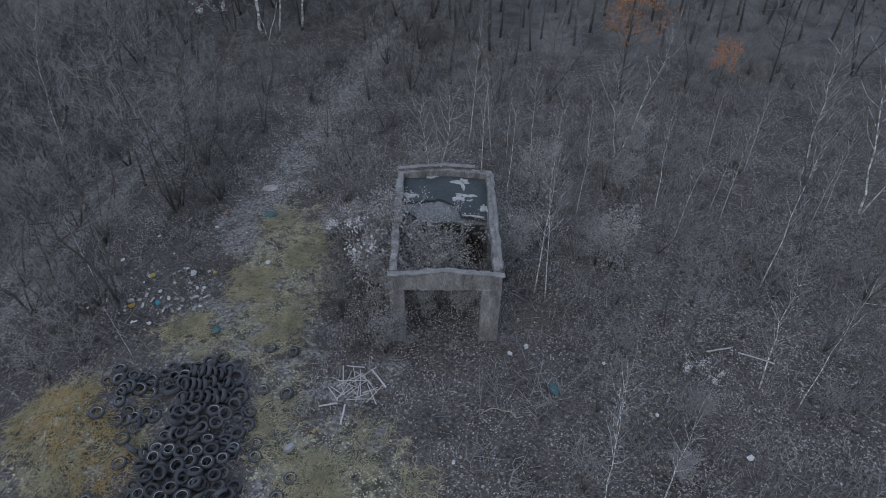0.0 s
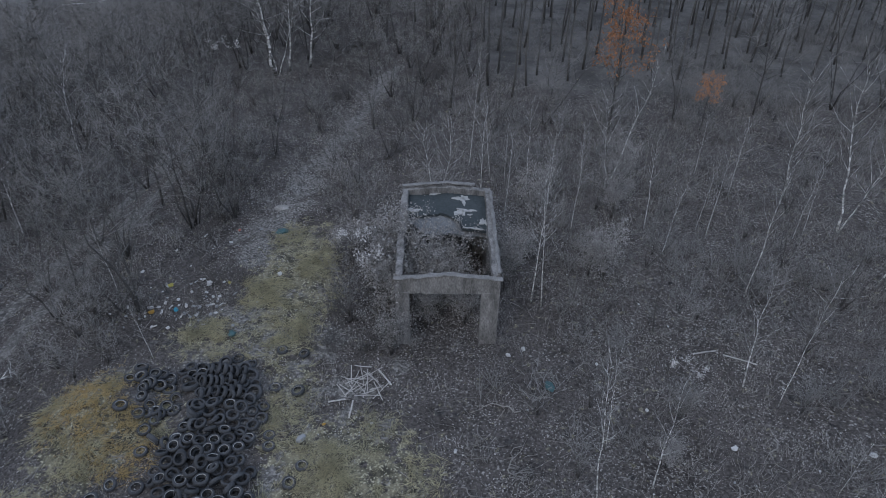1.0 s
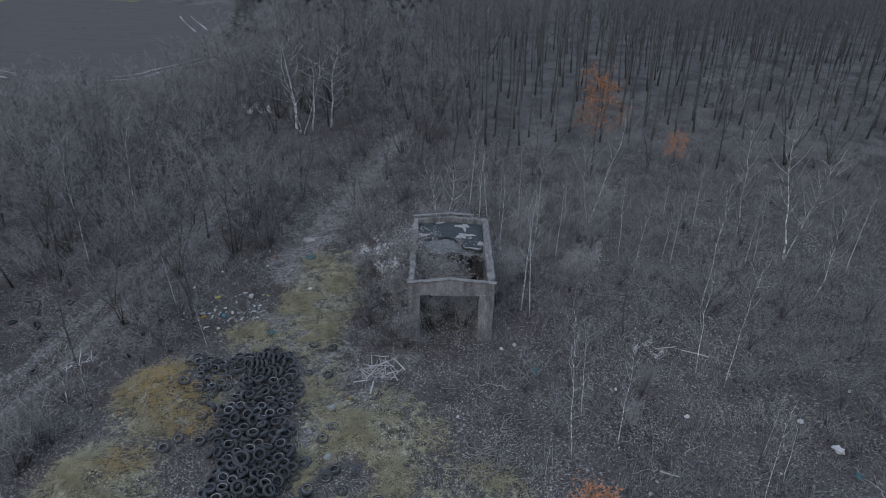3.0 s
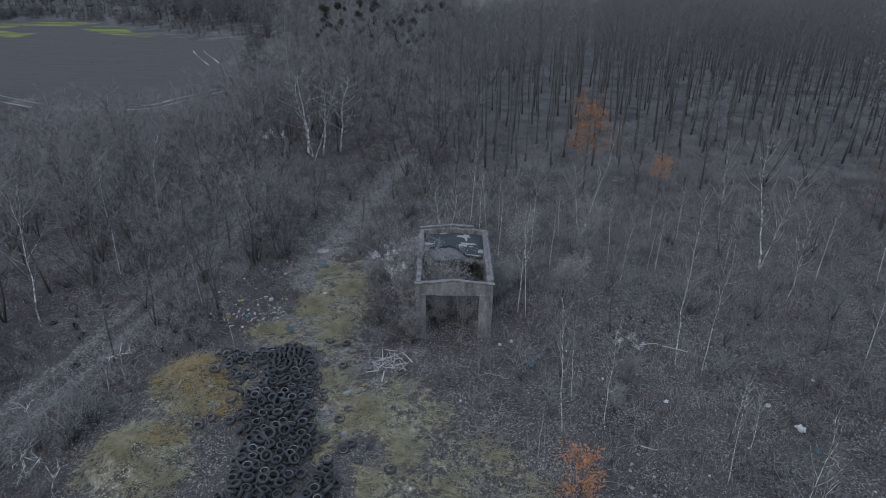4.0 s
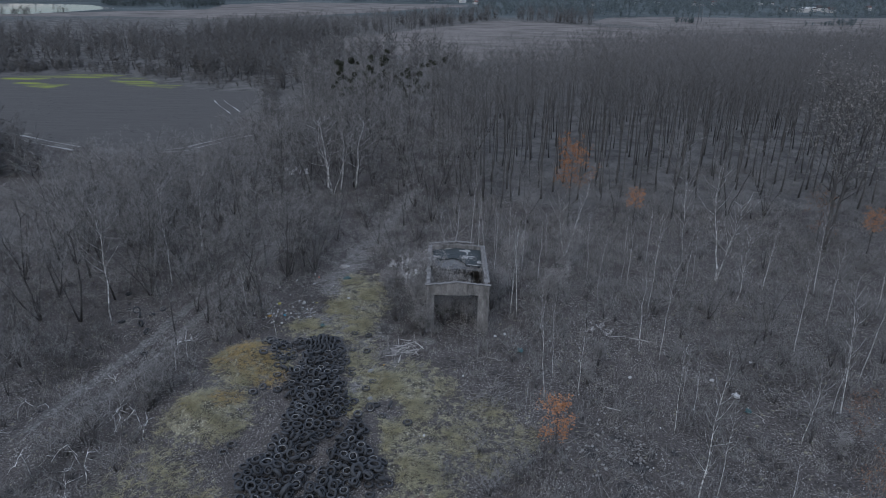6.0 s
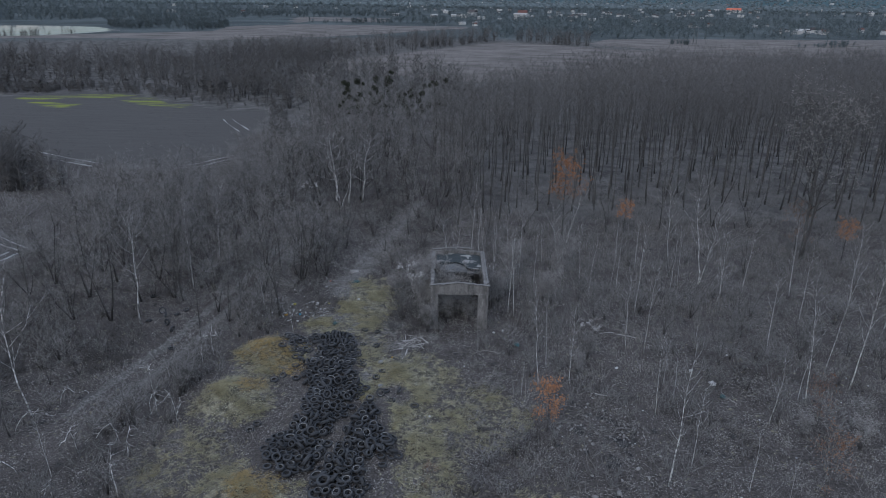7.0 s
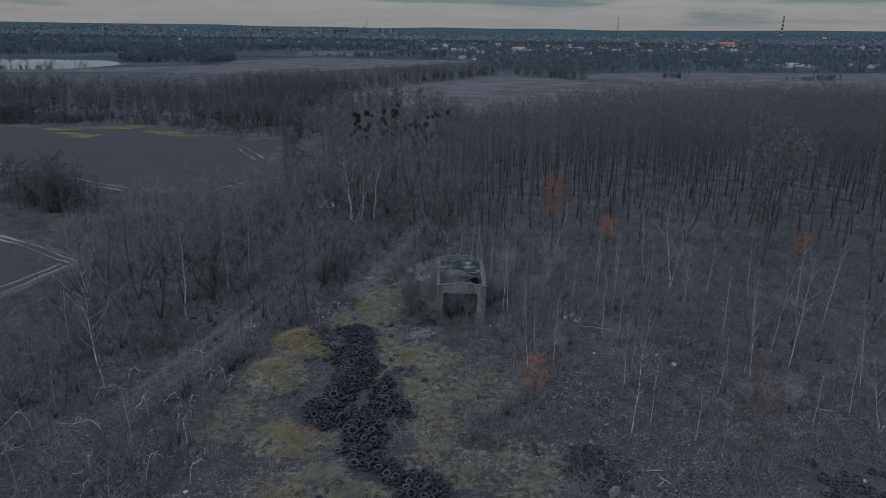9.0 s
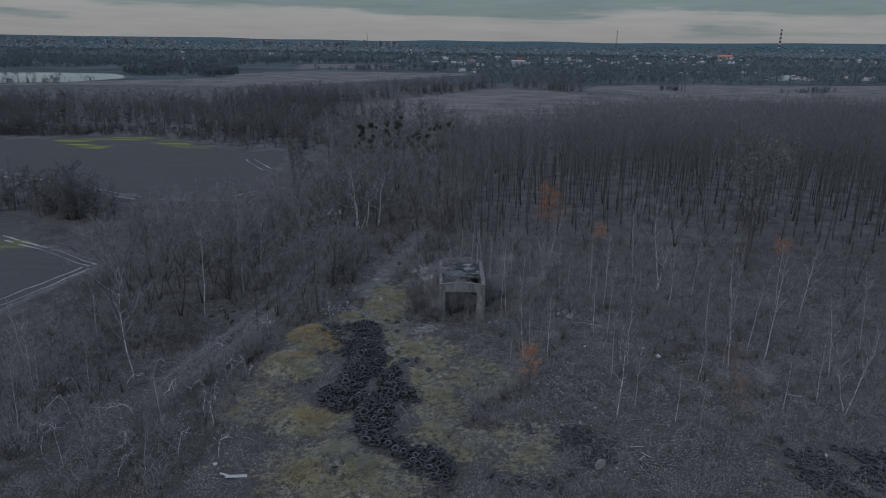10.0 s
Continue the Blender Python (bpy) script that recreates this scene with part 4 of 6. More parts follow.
sapling = tree_kind("oak_sapling", "small oak sapling full of orange leaves", "tree", "orange oaks", "bark", "twig",
                    [dict(seed=s, height=3.4, radius=0.05, first=0.15, branches=18, reach=0.34, rise=0.7, twigs=6, fine=4, wobble=0.05, twig_r=0.008) for s in (75, 76)], "orange", 1000, 0.06, leaf_low=0.15)
rusty = tree_kind("oak_sapling", "thin sapling with sparse rust-brown leaves", "tree", "orange oaks", "bark", "twig",
                  [dict(seed=s, height=4.0, radius=0.04, first=0.12, branches=14, reach=0.3, rise=0.7, twigs=6, fine=3, wobble=0.08, twig_r=0.008) for s in (77, 78)], "rust_leaf", 700, 0.045, leaf_low=0.1)
great_oak = tree_kind("oak_tree", "large old oak with faded grey-brown leaves", "tree", "large trees", "bark", "bark",
                      [dict(seed=81, height=18.0, radius=0.24, first=0.3, branches=30, reach=0.31, rise=0.7, twigs=8, fine=4, wobble=0.05, twig_r=0.018, stems=2, splay=0.0)], "oak_leaf", 4600, 0.075, leaf_low=0.5)

BIRCHES = [  # x, y, height
    (5.2, 25.0, 8.0), (4.7, 25.4, 8.2), (12.6, 32.6, 6.2), (13.0, 29.8, 5.6), (15.9, 32.6, 4.8), (16.2, 31.6, 6.0), (19.4, 36.9, 5.4), (16.6, 26.0, 9.0), (21.8, 31.8, 5.4), (22.6, 32.3, 6.0), (18.0, 39.8, 4.6), (9.5, 38.4, 4.5), (5.9, 12.6, 8.4), (8.4, 13.6, 6.2), (15.3, 18.0, 7.8), (15.3, 12.9, 4.2), (15.7, 11.3, 4.0), (4.5, 11.6, 2.8),
    (25.2, 11.0, 9.1), (29.0, 15.5, 8.7), (29.6, 13.1, 10.6), (36.4, 20.8, 9.0), (13.7, 9.2, 6.2), (12.3, 1.7, 9.8), (6.9, 15.6, 5.8), (26.0, 19.1, 7.6), (26.9, 3.5, 4.5), (24.9, 11.5, 5.3), (17.1, 1.4, 4.3), (18.2, -0.8, 4.0),
    (1.7, 40.0, 8.2), (3.2, 38.8, 5.5), (4.2, 38.5, 5.0), (2.4, 36.5, 7.0), (5.6, 37.2, 6.5), (6.6, 34.8, 7.2), (3.9, 34.0, 6.0), (7.9, 32.2, 6.0), (-27.4, 33.3, 9.4), (-25.0, 91.7, 12.5), (33.0, 30.0, 8), (37.0, 27.0, 8.5), (14.3, 3.5, 6.0), (-39.5, 20.0, 7), (-41.5, 11.0, 6), (-37.0, 5.0, 6.5), (-18.0, 26.0, 4.5), (30.5, 5.0, 6.5), (34.0, 9.5, 7.5), (40.0, 15.0, 8), (-14.2, 20.6, 3.2), (-36.5, 1.0, 6.0), (-39.0, 7.5, 7.0), (-42.0, 3.0, 6.0), (-30.5, -3.5, 5.0), (-26.0, 3.5, 4.5), (-24.0, -4.5, 4.0), (-33.5, 6.5, 5.5), (-44.5, 15.0, 6.5), (31.0, 24.0, 7.0), (28.5, 30.5, 6.5),
]
CROWNED = [(-29.3, 24.9, 10.4, 0), (-31.2, 10.4, 11.2, 2), (21.4, 8.4, 5.0, 0), (24.8, 32.4, 10.4, 1), (22.6, 36.0, 8.8, 0), (11.4, 38.4, 8.8, 1), (-15.4, 57.6, 9.6, 1), (-27.6, 42.5, 8.6, 0), (31.8, 3.0, 7.5, 1), (24.4, 26.9, 7.0, 2), (14.1, 19.2, 6.0, 0), (-0.5, 33.5, 7.2, 1)]


def woods():
    rng = np.random.default_rng(5)
    for x, y, h in BIRCHES:
        birch(x, y, h, rng.uniform(0, 6.28), (rng.normal(0, 0.05), rng.normal(0, 0.04)))
    for x, y, h in ((-15.4, 57.6, 9.6), (-14.5, 58.6, 8.0), (-12.9, 60.0, 9.0)):
        birch(x, y, h, rng.uniform(0, 6.28), (rng.normal(0, 0.05), 0.0), wide=3.0, text="pale dead birch with broken top by the old path")
    for x, y, h, w in CROWNED:
        crown_birch(x, y, h, rng.uniform(0, 6.28), (rng.normal(0, 0.04), rng.normal(0, 0.04)), which=w)
    autumn(12.9, 45.6, 9.4, 0.4, which=0, wide=0.8)
    autumn(20.6, 47.0, 4.2, 2.0, text="oak sapling with sparse orange leaves at the wood's edge", which=1)
    autumn(43.6, 40.0, 4.4, 1.0, text="low oak with sparse orange leaves", which=1)
    sapling(5.8, 7.2, 3.5, 0.3, which=0)
    rusty(21.6, 1.2, 4.2, 1.1)
    rusty(24.6, 8.2, 3.6, 2.1)
    rusty(-2.0, 1.2, 2.0, 0.4)
    rusty(39.0, 41.5, 5.5, 0.4)
    great_oak(39.0, 40.0, 17.3, 0.7)
    # the tall wood, standing thinned rows back from its edge
    edge = [(3, 52), (12, 55), (20, 57), (28, 58.5), (37, 59), (44, 59), (56, 50), (78, 42)]
    poly = edge + [(150, 60), (190, 176), (70, 176), (30, 140), (12, 106), (4, 88), (-4, 74)]
    kept, cell = [], {}
    for _ in range(45000):
        x, y = rng.uniform(-5, 190), rng.uniform(42, 177)
        if not inside(poly, np.array([x]), np.array([y]))[0]:
            continue
        key = (int(x // 3.0), int(y // 3.0))
        if any(math.hypot(x - a, y - b) < 2.7 for dx in (-1, 0, 1) for dy in (-1, 0, 1) for a, b in cell.get((key[0] + dx, key[1] + dy), ())):
            continue
        cell.setdefault(key, []).append((x, y))
        kept.append((x, y))
    kept.sort(key=lambda p: p[1] + 0.25 * abs(p[0] - 30))
    for x, y in kept[:290]:
        wood(x, y, rng.uniform(13.0, 17.0) * (1 - 0.12 * smooth(60, 110, y)), rng.uniform(0, 6.28), (rng.normal(0, 0.03), rng.normal(0, 0.03)))
    stand = Soup()
    lows = []
    for s in range(5):
        t, c, _ = grow(400 + s, 18.0, 0.13, first=0.45, branches=14, reach=0.24, rise=0.8, twigs=11, fine=0, wobble=0.04, twig_r=0.03, sides=3, knots=4, thin=True)
        b = Soup()
        b.add(*t.arrays())
        b.add(*c.arrays())
        lows.append(b.arrays())
    for n, (x, y) in enumerate(kept[290:2300]):
        V, T = lows[n % 5]
        k, a = rng.uniform(0.64, 0.8), rng.uniform(0, 6.28)
        R = np.array([[math.cos(a), -math.sin(a), 0], [math.sin(a), math.cos(a), 0], [0, 0, 1]]) * k
        stand.add(V @ R.T + [x, y, float(land(x, y))], T)
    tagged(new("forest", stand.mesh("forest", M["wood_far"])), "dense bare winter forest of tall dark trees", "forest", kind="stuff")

    # scrub woodland on the low side of the track and along the old path
    left = [(-13, 33), (-17, 24), (-21, 26), (-22.5, 34), (-18, 46), (-14, 52), (-9, 66), (-10, 92), (-20, 130), (-32, 98), (-38, 82), (-52, 74), (-57, 66), (-47, 50), (-45, 30), (-43, 8), (-40, -6), (-32, -2), (-31, 14), (-29, 24), (-26, 31), (-22, 42), (-18, 48)]
    n = 0
    kept = []
    for _ in range(30000):
        if n >= 230:
            break
        x, y = rng.uniform(-66, -6), rng.uniform(-6, 130)
        if not inside(left, np.array([x]), np.array([y]))[0] or along(TRACK, np.array([x]), np.array([y]))[0] < 4.2 or math.hypot(x + 27.3, y - 25.6) < 4.0 or math.hypot(x + 14.2, y - 53.0) < 5.5:
            continue
        if any((x - a) ** 2 + (y - b) ** 2 < 4.0 for a, b in kept):
            continue
        kept.append((x, y))
        near = y < 24
        alder(x, y, rng.uniform(3.0, 6.0) if near else rng.uniform(4.0, 7.0) if y > 55 and x < -28 else rng.uniform(6.5, 11.5), rng.uniform(0, 6.28), (rng.normal(0, 0.05), rng.normal(0, 0.05)))
        n += 1
    tufted(-4.9, 23.6, 4.6, 0.5)
    tufted(-18.5, 55.0, 4.0, 2.0)
    tufted(10.6, 17.6, 2.6, 1.0, text="small shrub with pale tufts on its top")
    for x, y, h in ((-16.3, 24.4, 9.0), (-17.1, 24.2, 8.0), (-15.6, 32.8, 7.5), (-20.4, 26.2, 7.0), (-20.9, 24.4, 7.5), (-17.3, 21.4, 5.0), (-22.9, 27.4, 6.5), (-21.6, 31.6, 8.0), (-25.0, 33.0, 8.5), (-18.6, 35.0, 8.0), (-21.0, 38.5, 8.5), (-19.0, 29.6, 9.0), (-24.6, 37.0, 8.0), (-18.4, 43.0, 8.5), (-16.4, 36.6, 7.5), (-22.2, 20.6, 7.0), (-28.3, 30.6, 9.0), (6.6, 17.9, 4.2), (20.8, 16.2, 4.6), (11.8, 28.6, 4.8), (21.5, 25.0, 5.0), (-14.6, 34.5, 7.5), (-16.5, 40.0, 8.5)):
        alder(x, y, h, rng.uniform(0, 6.28), (rng.normal(0, 0.05), rng.normal(0, 0.05)))
    for x, y, h in ((-2.7, 21.1, 2.4), (-1.7, 21.3, 1.6), (0.4, 21.2, 1.2), (2.9, 21.4, 1.5), (-3.3, 22.4, 2.8)):
        shrub(x, y, h, rng.uniform(0, 6.28))
    # between path and tall wood, and over the open ground behind the ruin
    for x, y, h in ((-4.5, 33, 4), (-6.0, 38, 5), (-4.0, 42, 5.5), (-2.5, 48, 8), (0.5, 51, 9), (-2.0, 56, 10), (-6.5, 62, 9), (-1.0, 63, 11), (2.5, 58, 10), (-5.1, 24.2, 3.6), (10.8, 23.0, 5.0), (10.0, 34.9, 5.0), (17.0, 26.0, 5.0), (27.0, 25.0, 5.5), (31.0, 36.0, 6), (22.5, 34.5, 5.5), (26.0, 50.0, 9), (33.0, 51.0, 10), (38.0, 52.0, 9), (19.0, 49.0, 7), (8.0, 47.5, 7), (4.0, 46.0, 6), (47.0, 30.0, 8), (52.0, 36.0, 9), (44.0, 24.0, 6), (-12.5, 42, 6), (-14.0, 38, 6), (-13.5, 47, 7), (15.0, 12.5, 3.5), (19.5, 15.0, 4), (22.0, 17.0, 3.6), (24.0, 6.0, 3.4), (58, 26, 8), (50, 18, 7), (10.8, 20.2, 4.2), (-8.0, 41.0, 4.5), (-9.8, 46.0, 6), (-5.6, 46.5, 6), (-8.2, 52.0, 7), (-4.6, 53.0, 7), (-6.9, 58.0, 8), (-3.2, 60.0, 8), (18.0, 21.5, 4.6), (24.5, 21.0, 5.0), (12.5, 24.5, 4.2), (28.0, 17.5, 4.8), (17.2, 8.2, 4.0), (21.5, 12.5, 4.2), (7.2, 22.8, 3.6), (33.0, 14.5, 5.0), (20.0, 29.0, 5.0)):
        alder(x, y, h, rng.uniform(0, 6.28), (rng.normal(0, 0.05), rng.normal(0, 0.05)))
    # scrub
    n = 0
    while n < 250:
        x, y = rng.uniform(-44, 46), rng.uniform(-9, 52)
        if in_heap(x, y, 1.3) or grass_at(np.array([x]), np.array([y]))[0] > 0.35 or along(TRACK, np.array([x]), np.array([y]))[0] < 1.8 or along(PATH, np.array([x]), np.array([y]))[0] < 1.8:
            continue
        if -3 < x < 3.2 and 21 < y < 31 or 4.5 < x < 12 and -5 < y < 5:
            continue
        if -19 < x < 2 and y < 22:
            continue
        shrub(x, y, rng.uniform(1.2, 3.4), rng.uniform(0, 6.28), (rng.normal(0, 0.08), rng.normal(0, 0.08)), wide=rng.uniform(0.8, 1.3))
        n += 1
    n = 0
    while n < 28:
        x, y = rng.uniform(-46, -19), rng.uniform(-9, 16)
        if along(TRACK, np.array([x]), np.array([y]))[0] > 1.3 + 0.08 * max(0, y + 4):
            alder(x, y, rng.uniform(3.0, 5.0), rng.uniform(0, 6.28), (rng.normal(0, 0.1), rng.normal(0, 0.1)))
            n += 1
    for x, y, h in ((0.6, 1.0, 2.2), (-1.4, -1.4, 2.0), (1.6, 3.6, 2.4), (2.6, 0.2, 1.8), (0.0, -3.6, 1.6), (-9.0, -6.2, 1.6), (-8.2, -5.2, 1.5), (-10.4, -5.6, 1.4), (-9.8, -7.0, 1.7), (-7.6, -6.6, 1.4), (3.4, 5.0, 2.6), (1.2, 7.2, 2.0), (-0.6, 5.0, 1.6)):
        shrub(x, y, h, rng.uniform(0, 6.28), wide=1.5, text="low fuzzy grey-brown bush in dry grass")
    n = 0
    while n < 18:
        x, y = rng.uniform(-21.5, -16), rng.uniform(11, 25)
        if along(TRACK, np.array([x]), np.array([y]))[0] > 2.3 and math.hypot(x + 15.2, y - 16.6) > 3.2 and math.hypot(x + 16.4, y - 10.4) > 3.0:
            shrub(x, y, rng.uniform(1.6, 3.2), rng.uniform(0, 6.28), (rng.normal(0, 0.1), rng.normal(0, 0.1)), wide=rng.uniform(1.0, 1.5), text="dense dark bare bush beside the track")
            n += 1
    n = 0
    while n < 45:
        x, y = rng.uniform(-46, -20), rng.uniform(-9, 22)
        if along(TRACK, np.array([x]), np.array([y]))[0] > 1.6 + 0.12 * max(0, y):
            shrub(x, y, rng.uniform(2.4, 4.6), rng.uniform(0, 6.28), (rng.normal(0, 0.1), rng.normal(0, 0.1)), wide=rng.uniform(0.9, 1.4), text="tall thin bare shrub beside the track")
            n += 1
    for x, y, h in ((-0.9, 26.0, 4.3), (-1.2, 24.4, 3.7), (0.3, 25.2, 3.5), (1.0, 23.6, 2.8), (-1.0, 23.2, 2.6), (-2.9, 23.4, 4.6), (-2.9, 25.2, 4.9), (-2.8, 27.0, 4.8), (-2.6, 21.2, 2.8), (-0.2, 26.8, 4.0), (-1.6, 25.4, 3.8), (3.2, 26.2, 4.2), (-6.3, 29.5, 2.0), (-5.2, 30.2, 1.8), (10.5, 17.2, 2.4), (10.8, 34.0, 3.4), (-0.2, 24.2, 2.6), (-3.4, 26.2, 3.0), (4.0, 28.0, 3.2), (5.6, 33.5, 4.0), (-1.2, 35.0, 3.0), (9.2, 14.6, 2.0), (23.0, 7.0, 2.0), (26.0, 5.5, 2.7), (12.4, 38.5, 3.4), (8.9, 27.2, 3.6), (8.2, 27.6, 3.0)):
        leafy(x, y, h, rng.uniform(0, 6.28))


woods()


# ---- trees that stand apart ----
def mistletoe_trees():
    rng = np.random.default_rng(17)
    balls = []
    for s in range(3):
        b = Soup()
        d = rng.normal(size=(170, 3))
        d /= np.linalg.norm(d, axis=1)[:, None]
        b.add(*spikes(d * 0.1, d * rng.uniform(0.7, 1.05, (170, 1)), 0.07))
        b.add(*flakes(d * rng.uniform(0.35, 0.95, (170, 1)), 0.2, rng, 1.0))
        balls.append(b.mesh("mistletoe", M["mistletoe"]))
    for x, y, h, n in ((-18.0, 94.0, 13.5, 26), (-12.5, 95.0, 16.0, 24), (-7.0, 96.0, 13.0, 16), (-3.0, 99.0, 14.0, 10)):
        tree = alder(x, y, h, rng.uniform(0, 6), text="bare tree hung with dark mistletoe balls", which=int(rng.integers(0, 6)))
        s = tree.matrix_world.to_scale()[2]
        for _ in range(n):
            a, r, z = rng.uniform(0, 6.28), rng.uniform(0.3, 2.2), rng.uniform(5.0, 9.2)
            k = rng.uniform(0.35, 0.7) / s
            ob = child("mistletoe", balls[int(rng.integers(0, 3))], tree, "dark green mistletoe ball")
            ob.matrix_local = Matrix.Translation((r * math.cos(a), r * math.sin(a), z)) @ Matrix.Rotation(rng.uniform(0, 6), 4, "Z") @ Matrix.Scale(k, 4)


mistletoe_trees()


def more_trees():
    rng = np.random.default_rng(23)
    n = 0
    strip = [(-12, 58), (-1, 57), (3, 72), (8, 92), (20, 118), (20, 134), (-30, 150), (-32, 112), (-24, 100), (-14, 80)]
    while n < 60:
        x, y = rng.uniform(-32, 20), rng.uniform(57, 150)
        if inside(strip, np.array([x]), np.array([y]))[0] and along(PATH, np.array([x]), np.array([y]))[0] > 2:
            alder(x, y, rng.uniform(8, 13.5), rng.uniform(0, 6.28))
            n += 1


more_trees()


# ---- far woods, low bristling crowns over the plain ----
def far_woods():
    rng = np.random.default_rng(29)
    kinds = []
    for s in range(4):
        m = 26
        d = rng.normal(size=(m, 3)) * [1, 1, 0.5] + [0, 0, 0.3]
        d /= np.linalg.norm(d, axis=1)[:, None]
        A = np.stack([rng.normal(0, 0.03, m), rng.normal(0, 0.03, m), rng.uniform(0.08, 0.62, m)], 1)
        V1, T1 = spikes(A, A + d * rng.uniform(0.16, 0.36, (m, 1)), 0.02)
        V2, T2 = spikes([[0, 0, -0.05]], [[0, 0, 0.9]], 0.022)
        kinds.append((np.concatenate([V1, V2]), np.concatenate([T1, T2 + len(V1)])))
    domes = []
    for s in range(5):
        n_, V = 7, []
        for z, r in ((0.0, 0.42), (0.45, 0.55), (0.8, 0.34)):
            for k in range(n_):
                a = 6.2832 * (k + 0.5 * z) / n_
                q = r * rng.uniform(0.65, 1.25)
                V.append((q * math.cos(a), q * math.sin(a), z * rng.uniform(0.85, 1.15)))
        V.append((rng.normal(0, 0.08), rng.normal(0, 0.08), 1.0))
        T = []
        for ring in (0, 1):
            for k in range(n_):
                p, q = ring * n_ + k, ring * n_ + (k + 1) % n_
                T += [(p, q, q + n_), (p, q + n_, p + n_)]
        T += [(2 * n_ + k, 2 * n_ + (k + 1) % n_, 3 * n_) for k in range(n_)]
        domes.append((np.array(V), np.array(T)))
    belt_kinds = []
    for s in range(6):
        t, c_, _ = grow(700 + s, 1.0, 0.012, first=0.04, branches=14, reach=0.34, rise=0.8, twigs=4, fine=0, wobble=0.08, twig_r=0.008, sides=3, knots=4, thin=True, stems=1)
        b = Soup()
        b.add(*t.arrays())
        b.add(*c_.arrays())
        V, T = b.arrays()
        V[:, 2] = np.maximum(V[:, 2], -0.08)
        belt_kinds.append((V, T))
    belts = [  # outline, how many, heights
        ("tree_belt", [(-250, 190), (-146, 176), (-126, 180), (-112, 194), (-88, 186), (-50, 162), (-30, 134), (8, 150), (-4, 205), (-58, 268), (-62, 290), (-120, 278), (-270, 262)], 1300, 5, 9.5),
        ("tree_belt", [(-130, 288), (-62, 292), (-45, 317), (-29, 340), (-11, 375), (3, 396), (18, 424), (35, 450), (61, 438), (90, 415), (95, 428), (60, 470), (20, 455), (-10, 420), (-50, 370), (-100, 330)], 420, 6.5, 9.5),
        ("tree_belt", [(-95, 112), (-66, 95), (-46, 89), (-48, 82), (-62, 84), (-88, 80), (-150, 100), (-190, 150)], 70, 3, 6),
        ("tree_belt", [(-96, 82), (-88, 94), (-68, 84), (-62, 74), (-70, 72)], 110, 4, 7.5),
        ("hedge", [(-200, 182), (-134, 178), (-114, 186), (-90, 177), (-60, 155), (-49, 157), (-36, 101), (-31, 102), (-46, 162), (-105, 196), (-200, 192)], 420, 1.5, 4.5),
        ("far_wood", [(-255, 520), (-180, 530), (-190, 600), (-240, 715), (-310, 720), (-300, 600)], 300, 7, 11),
        ("far_wood", [(20, 480), (118, 500), (310, 532), (480, 580), (700, 900), (20, 1000), (0, 700), (30, 660)], 1700, 6, 11),
        ("far_wood", [(150, 440), (166, 446), (166, 458), (152, 456)], 26, 3, 6),
        ("far_wood", [(222, 415), (262, 432), (290, 470), (268, 470), (240, 436), (220, 428)], 44, 3, 6),
        ("tree_belt", [(-345, 412), (-306, 422), (-268, 436), (-253, 470), (-262, 474), (-276, 447), (-310, 433), (-350, 426)], 90, 2.5, 6.0),
        ("far_wood", [(-480, 580), (-300, 730), (-180, 830), (-75, 895), (20, 1000), (-700, 1000)], 1100, 7, 12),
        ("far_wood", [(-150, 680), (0, 690), (0, 850), (-60, 850), (-60, 740), (-150, 705)], 150, 5, 9),
        ("far_wood", [(-1000, 1000), (1050, 1000), (1450, 1500), (-1350, 1500)], 2000, 7, 12),
        ("far_wood", [(-1350, 1500), (1450, 1500), (2000, 2100), (-1900, 2100)], 3600, 4, 8),
        ("far_wood", [(-1900, 2100), (2000, 2100), (2600, 3300), (-2600, 3300)], 3600, 4, 8),
    ]
    texts = {"hedge": "low bare hedge along the field edge", "tree_belt": "belt of bare grey trees between the fields", "far_wood": "distant bare woodland on the plain"}
    for name, poly, count, lo, hi in belts:
        xs, ys = [p[0] for p in poly], [p[1] for p in poly]
        soup, n = Soup(), 0
        # trees stand in clumps
        hubs = [(rng.uniform(min(xs), max(xs)), rng.uniform(min(ys), max(ys))) for _ in range(max(6, count // 9))]
        spread = 0.045 * math.hypot(max(xs) - min(xs), max(ys) - min(ys))
        spots = np.zeros((0, 2))
        while len(spots) < count:
            k = 4 * count
            hub = np.array(hubs)[rng.integers(0, len(hubs), k)] + rng.normal(0, 1, (k, 2)) * [spread, spread * 0.6]
            free = np.stack([rng.uniform(min(xs), max(xs), k), rng.uniform(min(ys), max(ys), k)], 1)
            q = np.where(rng.uniform(size=(k, 1)) < 0.55, hub, free)
            spots = np.concatenate([spots, q[inside(poly, q[:, 0], q[:, 1]) & ~inside(POND, q[:, 0], q[:, 1])]])
        for x, y in spots[:count]:
            V, T = belt_kinds[n % 6] if name == "tree_belt" and n % 4 else kinds[n % 4] if y < 1500 else domes[n % 5]
            h, w, a = rng.uniform(lo, hi), rng.uniform(0.9, 1.5), rng.uniform(0, 6.28)
            if y > 900:
                w *= 1.1
            R = np.array([[math.cos(a) * w, -math.sin(a) * w, 0], [math.sin(a) * w, math.cos(a) * w, 0], [0, 0, 1]]) * h
            soup.add(V @ R.T + [x, y, float(land(x, y))], T)
            n += 1
        # far woods get the haze-tinted colour, belts the plain grey one
        tagged(new(name, soup.mesh(name, M["hazed_wood" if name == "far_wood" else "wood_far"])), texts[name], "woodland", kind="stuff")


far_woods()


